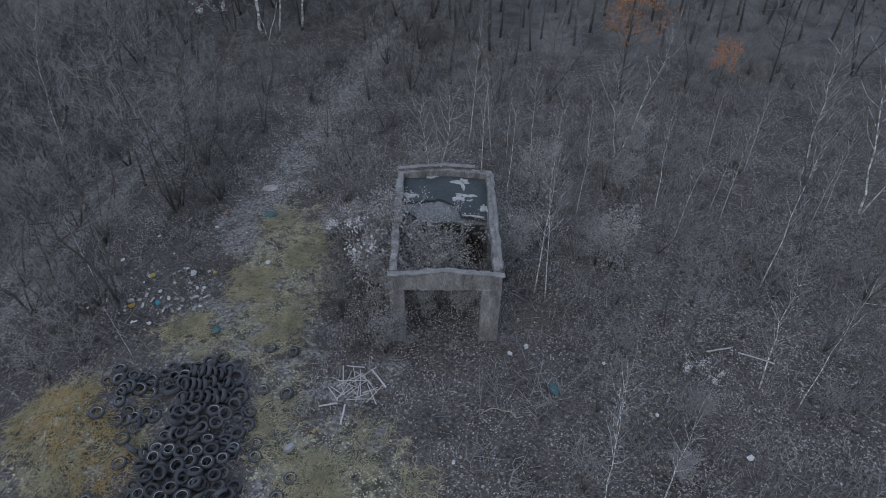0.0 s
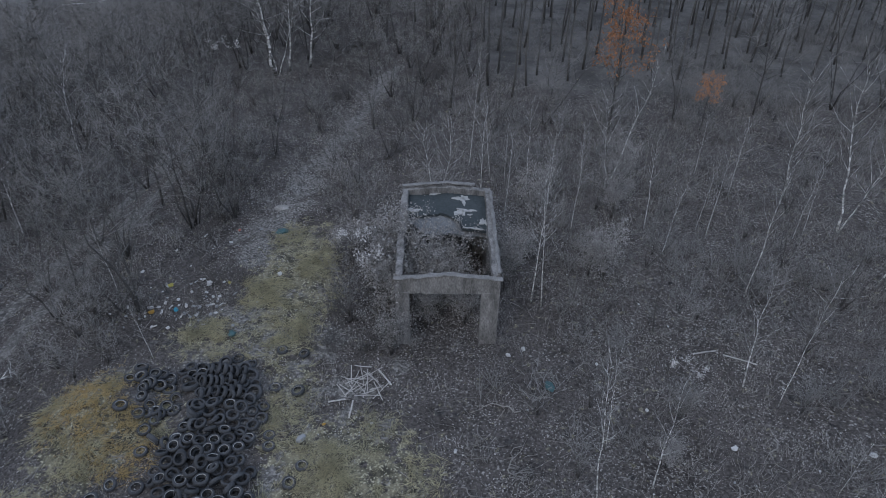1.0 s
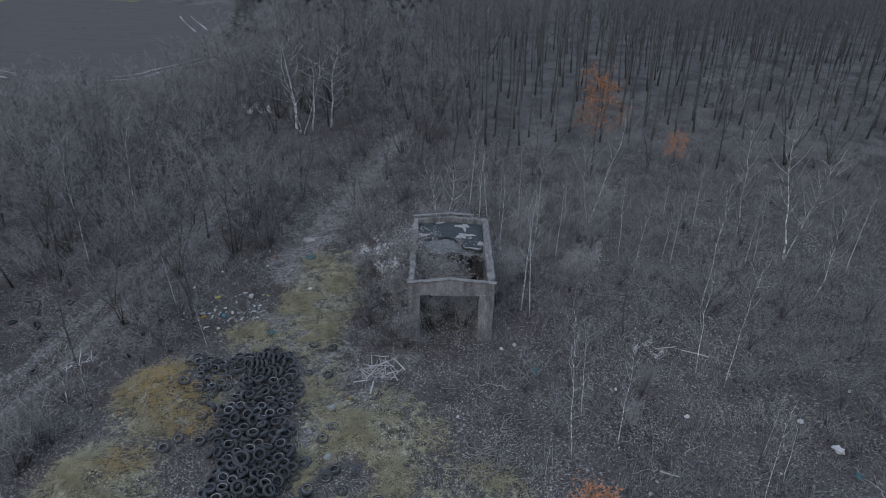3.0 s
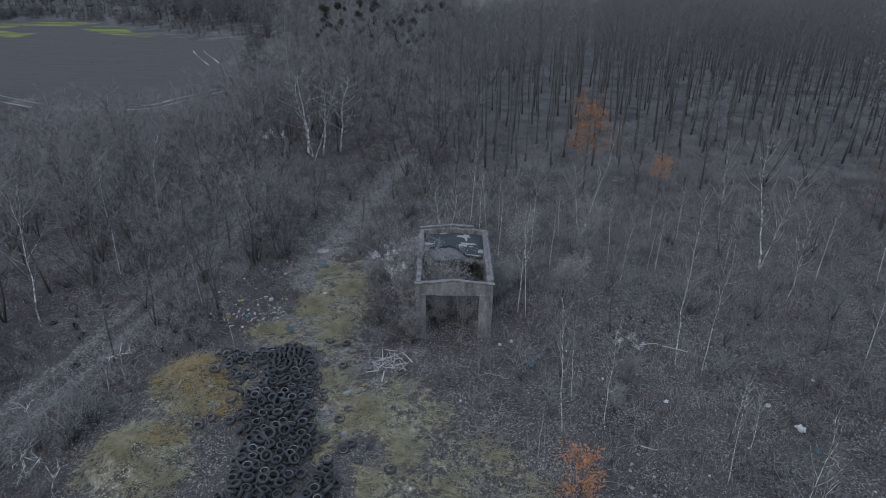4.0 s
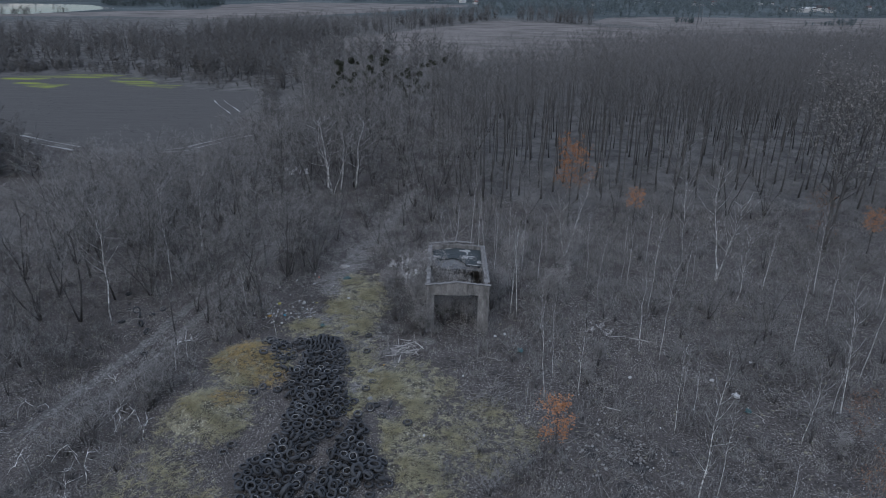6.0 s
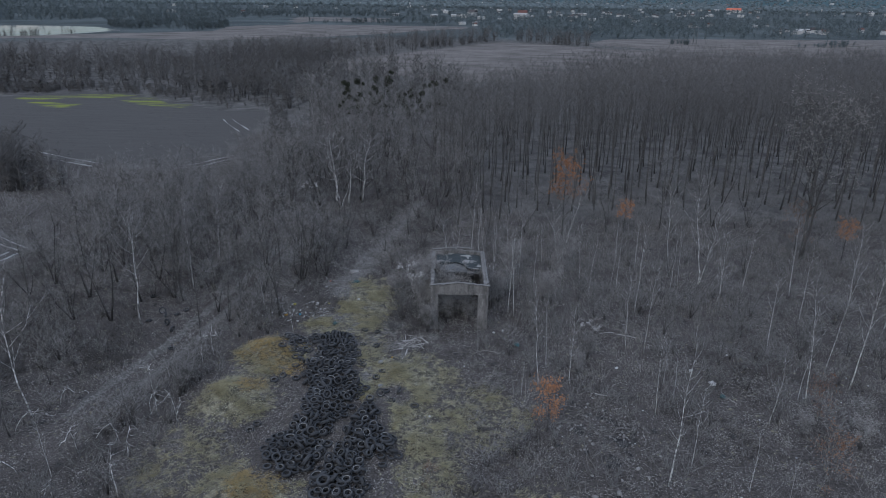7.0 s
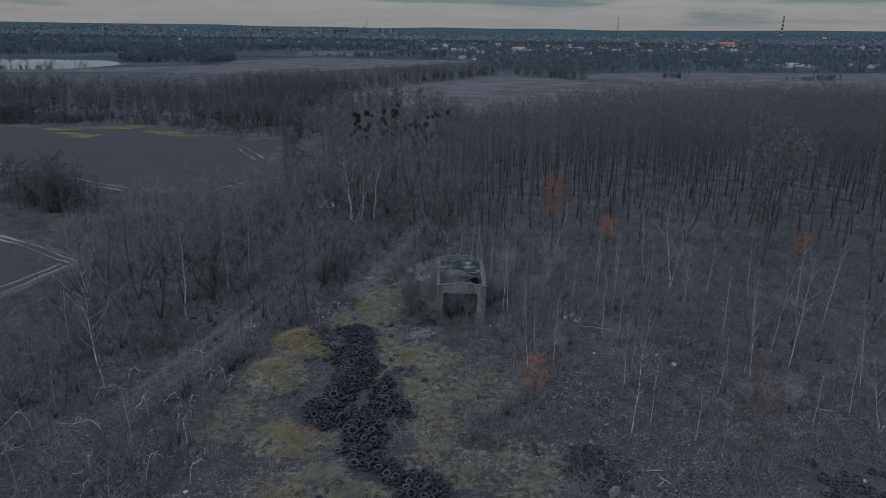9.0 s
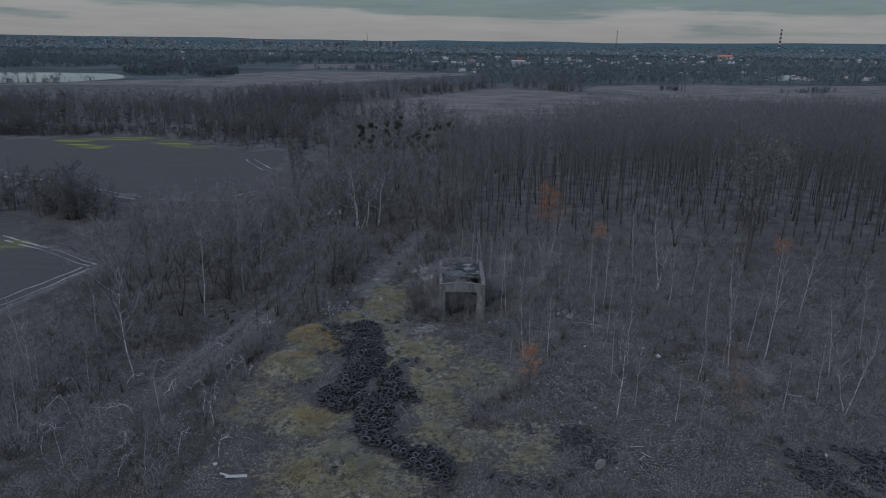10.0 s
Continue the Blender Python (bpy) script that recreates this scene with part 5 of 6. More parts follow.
# ---- water, town and works on the plain ----
# pale base colour paints in part of the sky's reflection
M["water"] = material("pond_water", (0.50, 0.49, 0.48), (0.30, 0.30, 0.305), 0.02, 0.0, 0.04)
M["water"].node_tree.nodes["Principled BSDF"].inputs["Specular IOR Level"].default_value = 0.5
M["plaster"] = material("pale_plaster", (0.62, 0.61, 0.59), (0.42, 0.41, 0.40), 0.1, 0.0, 0.8, island=0.4)
M["roof_red"] = material("orange_roof", (0.75, 0.22, 0.14), (0.62, 0.17, 0.11), 0.2, 0.0, 0.7)
M["roof_grey"] = material("grey_roof", (0.12, 0.11, 0.11), (0.07, 0.065, 0.065), 0.2, 0.0, 0.8, island=0.4)
# tower blocks: panel concrete with the distance haze mixed into its colour
M["block"] = material("hazed_panel_concrete", (0.30, 0.32, 0.33), (0.20, 0.215, 0.225), 0.1, 0.0, 0.8, island=0.4)
M["pane"] = material("dark_glazing", (0.05, 0.06, 0.07), (0.03, 0.036, 0.042), 0.3, 0.0, 0.2)
M["steel"] = material("dull_steel", (0.32, 0.33, 0.34), (0.2, 0.2, 0.21), 1.0, 0.0, 0.5, metal=0.4)
M["red_paint"] = material("faded_red", (0.22, 0.10, 0.085), (0.13, 0.07, 0.06), 0.3)


def pond():
    bm = bmesh.new()
    ring = [bm.verts.new((x, y, -3.2)) for x, y in POND]
    top = bm.faces.new(ring)
    low = bmesh.ops.extrude_face_region(bm, geom=[top])
    for v in [g for g in low["geom"] if isinstance(g, bmesh.types.BMVert)]:
        v.co.z = -2.85
    bmesh.ops.recalc_face_normals(bm, faces=bm.faces[:])
    me = bpy.data.meshes.new("water")
    bm.to_mesh(me)
    bm.free()
    me.materials.append(M["water"])
    tagged(new("water", me), "pale pond reflecting the grey sky", "water", kind="structure")


pond()


def wall_box(w, d, h, z=0.0):
    bm = bmesh.new()
    bmesh.ops.create_cube(bm, size=1.0, matrix=Matrix.Translation((0, 0, z + h / 2)) @ Matrix.Diagonal((w, d, h, 1)))
    return bm


def gable_roof(w, d, z, rise, over=0.4):
    bm = bmesh.new()
    a, b = w / 2 + over, d / 2 + over
    v = [bm.verts.new(p) for p in ((-a, -b, z), (a, -b, z), (a, b, z), (-a, b, z), (-a, 0, z + rise), (a, 0, z + rise))]
    for f in ((0, 1, 5, 4), (2, 3, 4, 5), (0, 4, 3), (1, 2, 5), (3, 2, 1, 0)):
        bm.faces.new([v[i] for i in f])
    return bm


def buildings():
    rng = np.random.default_rng(31)

    def house(label, w, d, h, rise, roof):
        root = tagged(new("house"), label, "house", "houses of the town")
        part("wall", wall_box(w, d, h + 1.5, -1.5), M["plaster"], root)
        part("roof", gable_roof(w, d, h, rise), M[roof], root)
        return root

    protos = [house("small pale house with a grey gable roof", 11, 9, 6, 3.2, "roof_grey"), house("low white hall with a pale roof", 18, 10, 6, 1.6, "plaster"), house("house with a brown tiled roof", 12, 9, 6, 3.4, "red_paint")]
    spots = []
    for cx, cy, sx, sy, n in ((60, 950, 60, 60, 26), (225, 1020, 60, 40, 14), (330, 640, 26, 18, 16), (420, 660, 30, 22, 10), (250, 760, 60, 60, 14), (20, 700, 10, 14, 5), (300, 1150, 120, 90, 30), (-20, 1250, 180, 120, 16), (350, 1500, 240, 200, 34), (150, 2000, 420, 260, 46), (850, 1900, 160, 140, 22), (700, 1400, 160, 140, 18), (-343, 951, 40, 14, 5), (-150, 1700, 260, 160, 14), (1300, 2600, 420, 200, 22), (-700, 2500, 400, 200, 14)):
        for _ in range(n):
            spots.append((rng.normal(cx, sx), rng.normal(cy, sy)))
    for i, (x, y) in enumerate(spots):
        k = 2 if rng.uniform() < 0.12 else int(rng.integers(0, 2))
        s = rng.uniform(0.25, 0.55) * (0.7 + y / 3500)
        m = Matrix.Translation((x, y, float(land(x, y)))) @ Matrix.Rotation(rng.uniform(-0.8, 0.8), 4, "Z")
        if i < 3:
            protos[i].matrix_world = m
        else:
            copy_thing(protos[k], m @ Matrix.Diagonal((s, s, s, 1)))
    # tower blocks on the rim of the town
    tower = tagged(new("apartment_building"), "tall pale slab apartment block far away", "apartment block", "tower blocks")
    part("wall", wall_box(14, 12, 24, -1), M["block"], tower)
    part("roof", wall_box(7, 7, 2, 22.8), M["roof_grey"], tower)
    for k in range(4):
        part("window_band", wall_box(12.6, 0.5, 1.5, 4 + 4.6 * k), M["pane"], tower).matrix_local = Matrix.Translation((0, -6.02, 0))
    first = True
    for x0, y0, x1, y1, n in ((-1270, 1990, -1180, 2190, 20), (-1120, 2330, -985, 2540, 16), (-760, 2600, -640, 2640, 9), (-560, 2620, -380, 2690, 13), (-330, 2700, -180, 2750, 7)):
        for i in range(n):
            k = (i + rng.uniform(-0.3, 0.3)) / (n - 1)
            x, y = x0 + (x1 - x0) * k, y0 + (y1 - y0) * k + rng.normal(0, 40)
            m = Matrix.Translation((x, y, min(float(land(x, y)), 1.0))) @ Matrix.Rotation(rng.choice([0.1, 0.7, -0.4]), 4, "Z") @ Matrix.Diagonal((rng.uniform(0.7, 1.3), 1, rng.uniform(0.6, 1.02), 1))
            if first:
                tower.matrix_world = m
                first = False
            else:
                copy_thing(tower, m)
    # the hall with the bright roof
    hall = tagged(new("hall"), "long hall with a bright orange-red roof", "hall")
    part("wall", wall_box(27, 15, 7, -1), M["plaster"], hall)
    part("roof", gable_roof(27, 15, 6, 4.0, 0.8), M["roof_red"], hall)
    hall.matrix_world = Matrix.Translation((597, 1465, float(land(597, 1465)) - 1)) @ Matrix.Rotation(-0.25, 4, "Z")
    # banded chimney
    stack = tagged(new("chimney"), "tall banded industrial chimney on the horizon", "chimney")
    x, y, H = 1526.0, 3200.0, 90.0
    stack.matrix_world = Matrix.Translation((x, y, 4.0))
    for k in range(12):
        r = lambda t: 5.4 - 2.2 * t
        V, T = tube([(0, 0, (H + 12) * k / 12 - 12), (0, 0, (H + 12) * (k + 1) / 12 - 12)], [r(k / 12), r((k + 1) / 12)], 14)
        child("band" if k else "base", mesh_of("band", V, T, M["red_paint" if k % 2 else "plaster"]), stack)
    # lattice mast and line poles
    for x, y, h, txt in ((167.0, 450.0, 12.0, "grey line pole in the meadow"), (169.6, 451.0, 12.0, "grey line pole in the meadow"), (-6.6, 351.0, 16.0, "steel lattice pylon in the meadow"), (-260.0, 2300.0, 52.0, "thin distant radio mast"), (660.0, 2700.0, 75.0, "thin distant radio mast")):
        root = tagged(new("pylon"), txt, "pylon")
        root.matrix_world = Matrix.Translation((x, y, float(land(x, y))))
        w = h * (0.035 if h > 13 else 0.012)
        for sx, sy in ((-1, -1), (1, -1), (1, 1), (-1, 1)):
            child("leg", mesh_of("leg", *tube([(sx * w, sy * w, -0.5), (sx * w * 0.2, sy * w * 0.2, h)], [h * 0.005, h * 0.004], 4), M["steel"]), root)
        for k in range(6):
            t0, t1 = k / 6, (k + 1) / 6
            a, b = w * (1 - 0.8 * t0), w * (1 - 0.8 * t1)
            child("brace", mesh_of("brace", *tube([(-a, -a, h * t0), (b, -b, h * t1)], [h * 0.003, h * 0.003], 3), M["steel"]), root)
        if h < 40:
            child("crossarm", mesh_of("crossarm", *tube([(-2.2, 0, h * 0.93), (2.2, 0, h * 0.93)], [0.12, 0.12], 4), M["steel"]), root)


buildings()


# ---- farm tracks and wet ruts in the fields ----
M["rut"] = material("wet_rut", (0.48, 0.475, 0.47), (0.24, 0.237, 0.234), 0.4, 0.2, 0.4)


def ruts():
    rng = np.random.default_rng(61)
    lines = [[(-76, 62), (-68, 57.5), (-60, 52.5), (-53.5, 48)], [(-74, 59.5), (-67, 55.5), (-60, 51), (-54, 47)], [(-60, 24), (-57, 33), (-54.5, 41), (-53.5, 46)], [(-61.5, 25), (-58.5, 34), (-56, 42), (-54.8, 46.5)],
             [(-110, 117), (-95, 108), (-80, 100), (-66, 92.5)], [(-111, 114), (-95, 105.5), (-80, 97.5), (-66, 90)], [(-50, 90), (-46, 91), (-42, 95), (-38.5, 99)], [(-50, 88), (-45, 88.5), (-40.5, 93), (-36.5, 98)], [(-57, 140), (-51.5, 129), (-47.7, 121.8)], [(-54.6, 140), (-49.5, 130), (-45.7, 122.5)]]
    for number, line in enumerate(lines):
        P = []
        for (x0, y0), (x1, y1) in zip(line, line[1:]):
            n = max(3, int(math.hypot(x1 - x0, y1 - y0) / 1.2))
            P += [(x0 + (x1 - x0) * k / n, y0 + (y1 - y0) * k / n) for k in range(n)]
        P = np.array(P + [line[-1]])
        P = P + 0.06 * np.stack([np.sin(P[:, 1] * 0.5), np.cos(P[:, 0] * 0.4)], 1)
        d = np.gradient(P, axis=0)
        d /= np.linalg.norm(d, axis=1)[:, None]
        w = (rng.uniform(0.05, 0.12, len(P)) * np.clip(0.6 + 0.6 * np.sin(np.arange(len(P)) * 0.37 + number), 0.15, 1.2) * (1.7 if number < 4 or number > 7 else 1.9))[:, None]
        side = np.stack([-d[:, 1], d[:, 0]], 1) * w
        V = []
        for q, up in ((P + side, 0.05), (P - side, 0.05), (P - side, -0.1), (P + side, -0.1)):
            V.append(np.column_stack([q, land(q[:, 0], q[:, 1]) + up]))
        n = len(P)
        T = []
        for i in range(n - 1):
            for a, b in ((0, 1), (1, 2), (2, 3), (3, 0)):
                T += [(a * n + i, b * n + i, b * n + i + 1), (a * n + i, b * n + i + 1, a * n + i + 1)]
        T += [(0, n, 2 * n), (0, 2 * n, 3 * n), (n - 1, 2 * n - 1, 3 * n - 1), (n - 1, 3 * n - 1, 4 * n - 1)]
        me = mesh_of("road", np.concatenate(V), np.array(T), M["rut"])
        bm = bmesh.new()
        bm.from_mesh(me)
        bmesh.ops.recalc_face_normals(bm, faces=bm.faces[:])
        bm.to_mesh(me)
        bm.free()
        tagged(new("road", me), "pale wet wheel rut across the field", "track", kind="structure")


ruts()


# ---- what lies on the ground ----
def scatter(rng, n, x0, x1, y0, y1, weight):
    out = np.zeros((0, 2))
    while len(out) < n:
        q = np.stack([rng.uniform(x0, x1, n), rng.uniform(y0, y1, n)], 1)
        q = q[rng.uniform(size=n) < weight(q[:, 0], q[:, 1])]
        out = np.concatenate([out, q])
    return out[:n]


def clear(x, y):
    """Open ground where litter can lie: off the heaps, the ruts and the burnt hollow."""
    return (heap(x, y) < 0.02) * (np.abs(along(TRACK, x, y) - 1.1) > 0.4)


def litter():
    rng = np.random.default_rng(37)

    def w_leaf(x, y):
        near = np.clip(1.25 - np.hypot((x - 2) / 46, (y - 16) / 46), 0.15, 1)
        patchy = np.clip(0.16 + 0.55 * wave(x, y, 0.31, 4.0) + 0.6 * wave(x, y, 1.3, 1.0), 0.03, 1)
        path = np.clip(1.5 - along(PATH, x, y) / 2.0, 0, 1)
        floor_ = 0.7 * ((np.abs(x) < 2.4) & (y > 20.5) & (y < 28))
        return clear(x, y) * np.clip(near * patchy * (1 - 0.7 * grass_at(x, y)) + path + floor_, 0, 1)

    q = scatter(rng, 50000, -46, 50, -10, 58, w_leaf)
    P = np.column_stack([q, land(q[:, 0], q[:, 1]) + rng.uniform(0.01, 0.05, len(q))])
    s = Soup()
    s.add(*flakes(P, 0.042, rng, 0.35))
    tagged(new("leaf_litter", s.mesh("leaf_litter", M["litter"])), "pale dead leaves scattered over dark soil", "leaf litter", kind="stuff")

    # dead stalks standing in clumps
    q = scatter(rng, 4200, -46, 50, -10, 58, lambda x, y: clear(x, y) * np.clip(0.35 + 0.6 * wave(x, y, 0.3, 7.0), 0.05, 1) * (1 - grass_at(x, y)) * (along(TRACK, x, y) > 2))
    q = np.repeat(q, 7, 0) + rng.normal(0, 0.22, (4200 * 7, 2))
    A = np.column_stack([q, land(q[:, 0], q[:, 1]) - 0.03])
    D = np.column_stack([rng.normal(0, 0.32, (len(q), 2)), np.ones(len(q))]) * rng.uniform(0.25, 1.05, (len(q), 1))
    s = Soup()
    s.add(*spikes(A, A + D, rng.uniform(0.006, 0.013, len(q))))
    tagged(new("dead_stalks", s.mesh("dead_stalks", M["stalk"])), "brittle grey dead weeds and stalks", "weeds", kind="stuff")

    # low brush: knee- to chest-high tangles of thin shoots
    q = scatter(rng, 3400, -50, 60, -10, 74, lambda x, y: clear(x, y) * np.clip(0.4 + 0.6 * wave(x, y, 0.21, 9.0), 0.05, 1) * (1 - np.clip(1.6 * grass_at(x, y), 0, 1)) * (along(TRACK, x, y) > 1.9 + 0.5 * smooth(6, 12, y)) * (np.hypot(x + 27.3, y - 25.6) > 2.8) * (along(PATH, x, y) > 1.5) * (1 - 0.6 * ((x > 0) & (y < 22))) * ~((x > -20) & (x < 1) & (y < 21)) * ~((np.abs(x) < 2.8) & (y > 20.5) & (y < 31)))
    k = 12
    base = np.repeat(q, k, 0)
    A = np.column_stack([base + rng.normal(0, 0.12, base.shape), land(base[:, 0], base[:, 1]) - 0.05])
    D = np.column_stack([rng.normal(0, 0.5, (len(base), 2)), np.ones(len(base))]) * np.repeat(rng.uniform(0.5, 2.0, len(q)), k)[:, None] * rng.uniform(0.5, 1.1, (len(base), 1))
    s = Soup()
    s.add(*spikes(A, A + D, rng.uniform(0.010, 0.018, len(base))))
    B = A + D * rng.uniform(0.3, 0.8, (len(base), 1))
    E = B + (D * 0.5 + rng.normal(0, 0.3, D.shape)) * 0.8
    s.add(*spikes(B, E, 0.010))
    V, T = s.arrays()
    # brush on the left and far back takes the darker bark colour
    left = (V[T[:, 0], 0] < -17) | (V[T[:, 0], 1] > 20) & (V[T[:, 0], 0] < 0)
    for side, mat, text in ((~left, "twig", "low tangle of bare grey brush"), (left, "bark", "low tangle of dark bare brush under the trees")):
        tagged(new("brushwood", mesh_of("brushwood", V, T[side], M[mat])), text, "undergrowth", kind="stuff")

    # fallen twigs
    q = scatter(rng, 9000, -46, 50, -10, 58, lambda x, y: clear(x, y) * (1 - 0.8 * grass_at(x, y)))
    A = np.column_stack([q, land(q[:, 0], q[:, 1]) + 0.04])
    D = np.column_stack([rng.normal(0, 1, (len(q), 2)), rng.normal(0.12, 0.12, len(q))])
    D = D / np.linalg.norm(D, axis=1)[:, None] * rng.uniform(0.3, 1.5, (len(q), 1))
    s = Soup()
    s.add(*spikes(A, A + D, rng.uniform(0.008, 0.02, len(q))))
    tagged(new("fallen_twigs", s.mesh("fallen_twigs", M["stalk"])), "fallen grey twigs lying about", "twigs", kind="stuff")

    # matted grass
    def tufts(name, weight, n, mat, label, length, box_):
        q = scatter(rng, n, *box_, weight)
        k = 10
        base = np.repeat(q, k, 0) + rng.normal(0, 0.07, (n * k, 2))
        A = np.column_stack([base, land(base[:, 0], base[:, 1]) - 0.03])
        comb = np.repeat(rng.normal(0, 0.5, (n, 2)) + [0.25, -0.35], k, 0)
        D = np.column_stack([comb + rng.normal(0, 0.55, (n * k, 2)), rng.uniform(0.2, 0.6, n * k)]) * (length * rng.uniform(0.5, 1.2, (n * k, 1)))
        s = Soup()
        s.add(*spikes(A, A + D, rng.uniform(0.007, 0.015, n * k)))
        tagged(new(name, s.mesh(name, M[mat])), label, "grass", kind="stuff")

    def rust(x, y):
        r = np.zeros(np.shape(x))
        for cx, cy, a in ((-15.3, 17.4, 2.6), (-12.6, 1.4, 2.0), (-15.6, 11.8, 1.2), (-13.6, 15.0, 1.5), (-11.5, -6.5, 1.4)):
            r = np.maximum(r, np.clip(1.2 - ((x - cx) ** 2 + (y - cy) ** 2) / a ** 2, 0, 1))
        return r

    tufts("dry_grass", lambda x, y: clear(x, y) * (grass_at(x, y) > 0.12) * np.clip(grass_at(x, y) * (0.3 + 0.9 * wave(x, y, 1.3, 2.0)), 0.03, 1) * (1 - 0.8 * rust(x, y)), 4800, "grass", "matted yellow-green dry grass", 0.55, (-24, 8, -10, 34))
    tufts("rusty_grass", lambda x, y: clear(x, y) * rust(x, y), 1100, "grass_rust", "rust-coloured tall dry grass on a mound", 0.36, (-20, -8, -9, 21))


litter()


# ---- rubbish, boards, stones and fallen branches ----
for key, c in (("blue", (0.05, 0.30, 0.42)), ("yellow", (0.50, 0.44, 0.12)), ("amber", (0.48, 0.28, 0.06)), ("red", (0.55, 0.16, 0.12)), ("teal", (0.07, 0.14, 0.15)), ("grey_bag", (0.34, 0.35, 0.36))):
    M[key] = material(key + "_plastic", c, tuple(v * 0.7 for v in c), 3.0, 0.0, 0.5, 0.3, 9)


def crumple(rng, size, flat):
    """A crumpled bag or rag: a lumpy ball pressed flat."""
    bm = bmesh.new()
    bmesh.ops.create_icosphere(bm, subdivisions=2, radius=1.0)
    ph = rng.uniform(0, 6, 6)
    for v in bm.verts:
        k = 1 + 0.22 * math.sin(4 * v.co.x + ph[0]) * math.cos(5 * v.co.y + ph[1]) + 0.18 * math.sin(7 * v.co.z + ph[2] + 3 * v.co.x) + rng.normal(0, 0.09)
        v.co = Vector((v.co.x * k * size * rng.uniform(0.95, 1.05), v.co.y * k * size * 0.75, v.co.z * k * size * flat + size * flat * 0.7))
    return bm


def plank(rng, length, w, t):
    bm = bmesh.new()
    n = 5
    loops = []
    bend = rng.normal(0, 0.02)
    for i in range(n):
        x = length * (i / (n - 1) - 0.5)
        z = bend * (1 - (2 * i / (n - 1) - 1) ** 2)
        e = rng.normal(0, 0.004, 4)
        loops.append([bm.verts.new((x + rng.normal(0, 0.012) * (i in (0, n - 1)), a * w / 2 + e[0], z + b * t / 2 + e[1])) for a, b in ((-1, -1), (1, -1), (1, 1), (-1, 1))])
    for A, B in zip(loops, loops[1:]):
        for k in range(4):
            bm.faces.new((A[k], A[(k + 1) % 4], B[(k + 1) % 4], B[k]))
    bm.faces.new(loops[0][::-1])
    bm.faces.new(loops[-1])
    bmesh.ops.recalc_face_normals(bm, faces=bm.faces[:])
    return bm


def rock(rng, size):
    bm = bmesh.new()
    bmesh.ops.create_icosphere(bm, subdivisions=2, radius=1.0)
    cut = [(Vector(rng.normal(0, 1, 3)).normalized(), rng.uniform(0.55, 0.85)) for _ in range(7)]
    for v in bm.verts:
        for n, d in cut:
            over = v.co.dot(n) - d
            if over > 0:
                v.co -= n * over
        v.co = Vector((v.co.x * size[0], v.co.y * size[1], v.co.z * size[2])) + Vector(rng.normal(0, 0.012, 3))
    return bm


def lay(name, bm, mat, x, y, turn, label, category, group="", tilt=0.0, up=0.0):
    me = bpy.data.meshes.new(name)
    bm.to_mesh(me)
    bm.free()
    me.materials.append(M[mat])
    ob = new(name, me)
    ob.matrix_world = Matrix.Translation((x, y, float(land(x, y)) + up)) @ Matrix.Rotation(turn, 4, "Z") @ Matrix.Rotation(tilt, 4, "Y")
    return tagged(ob, label, category, group)


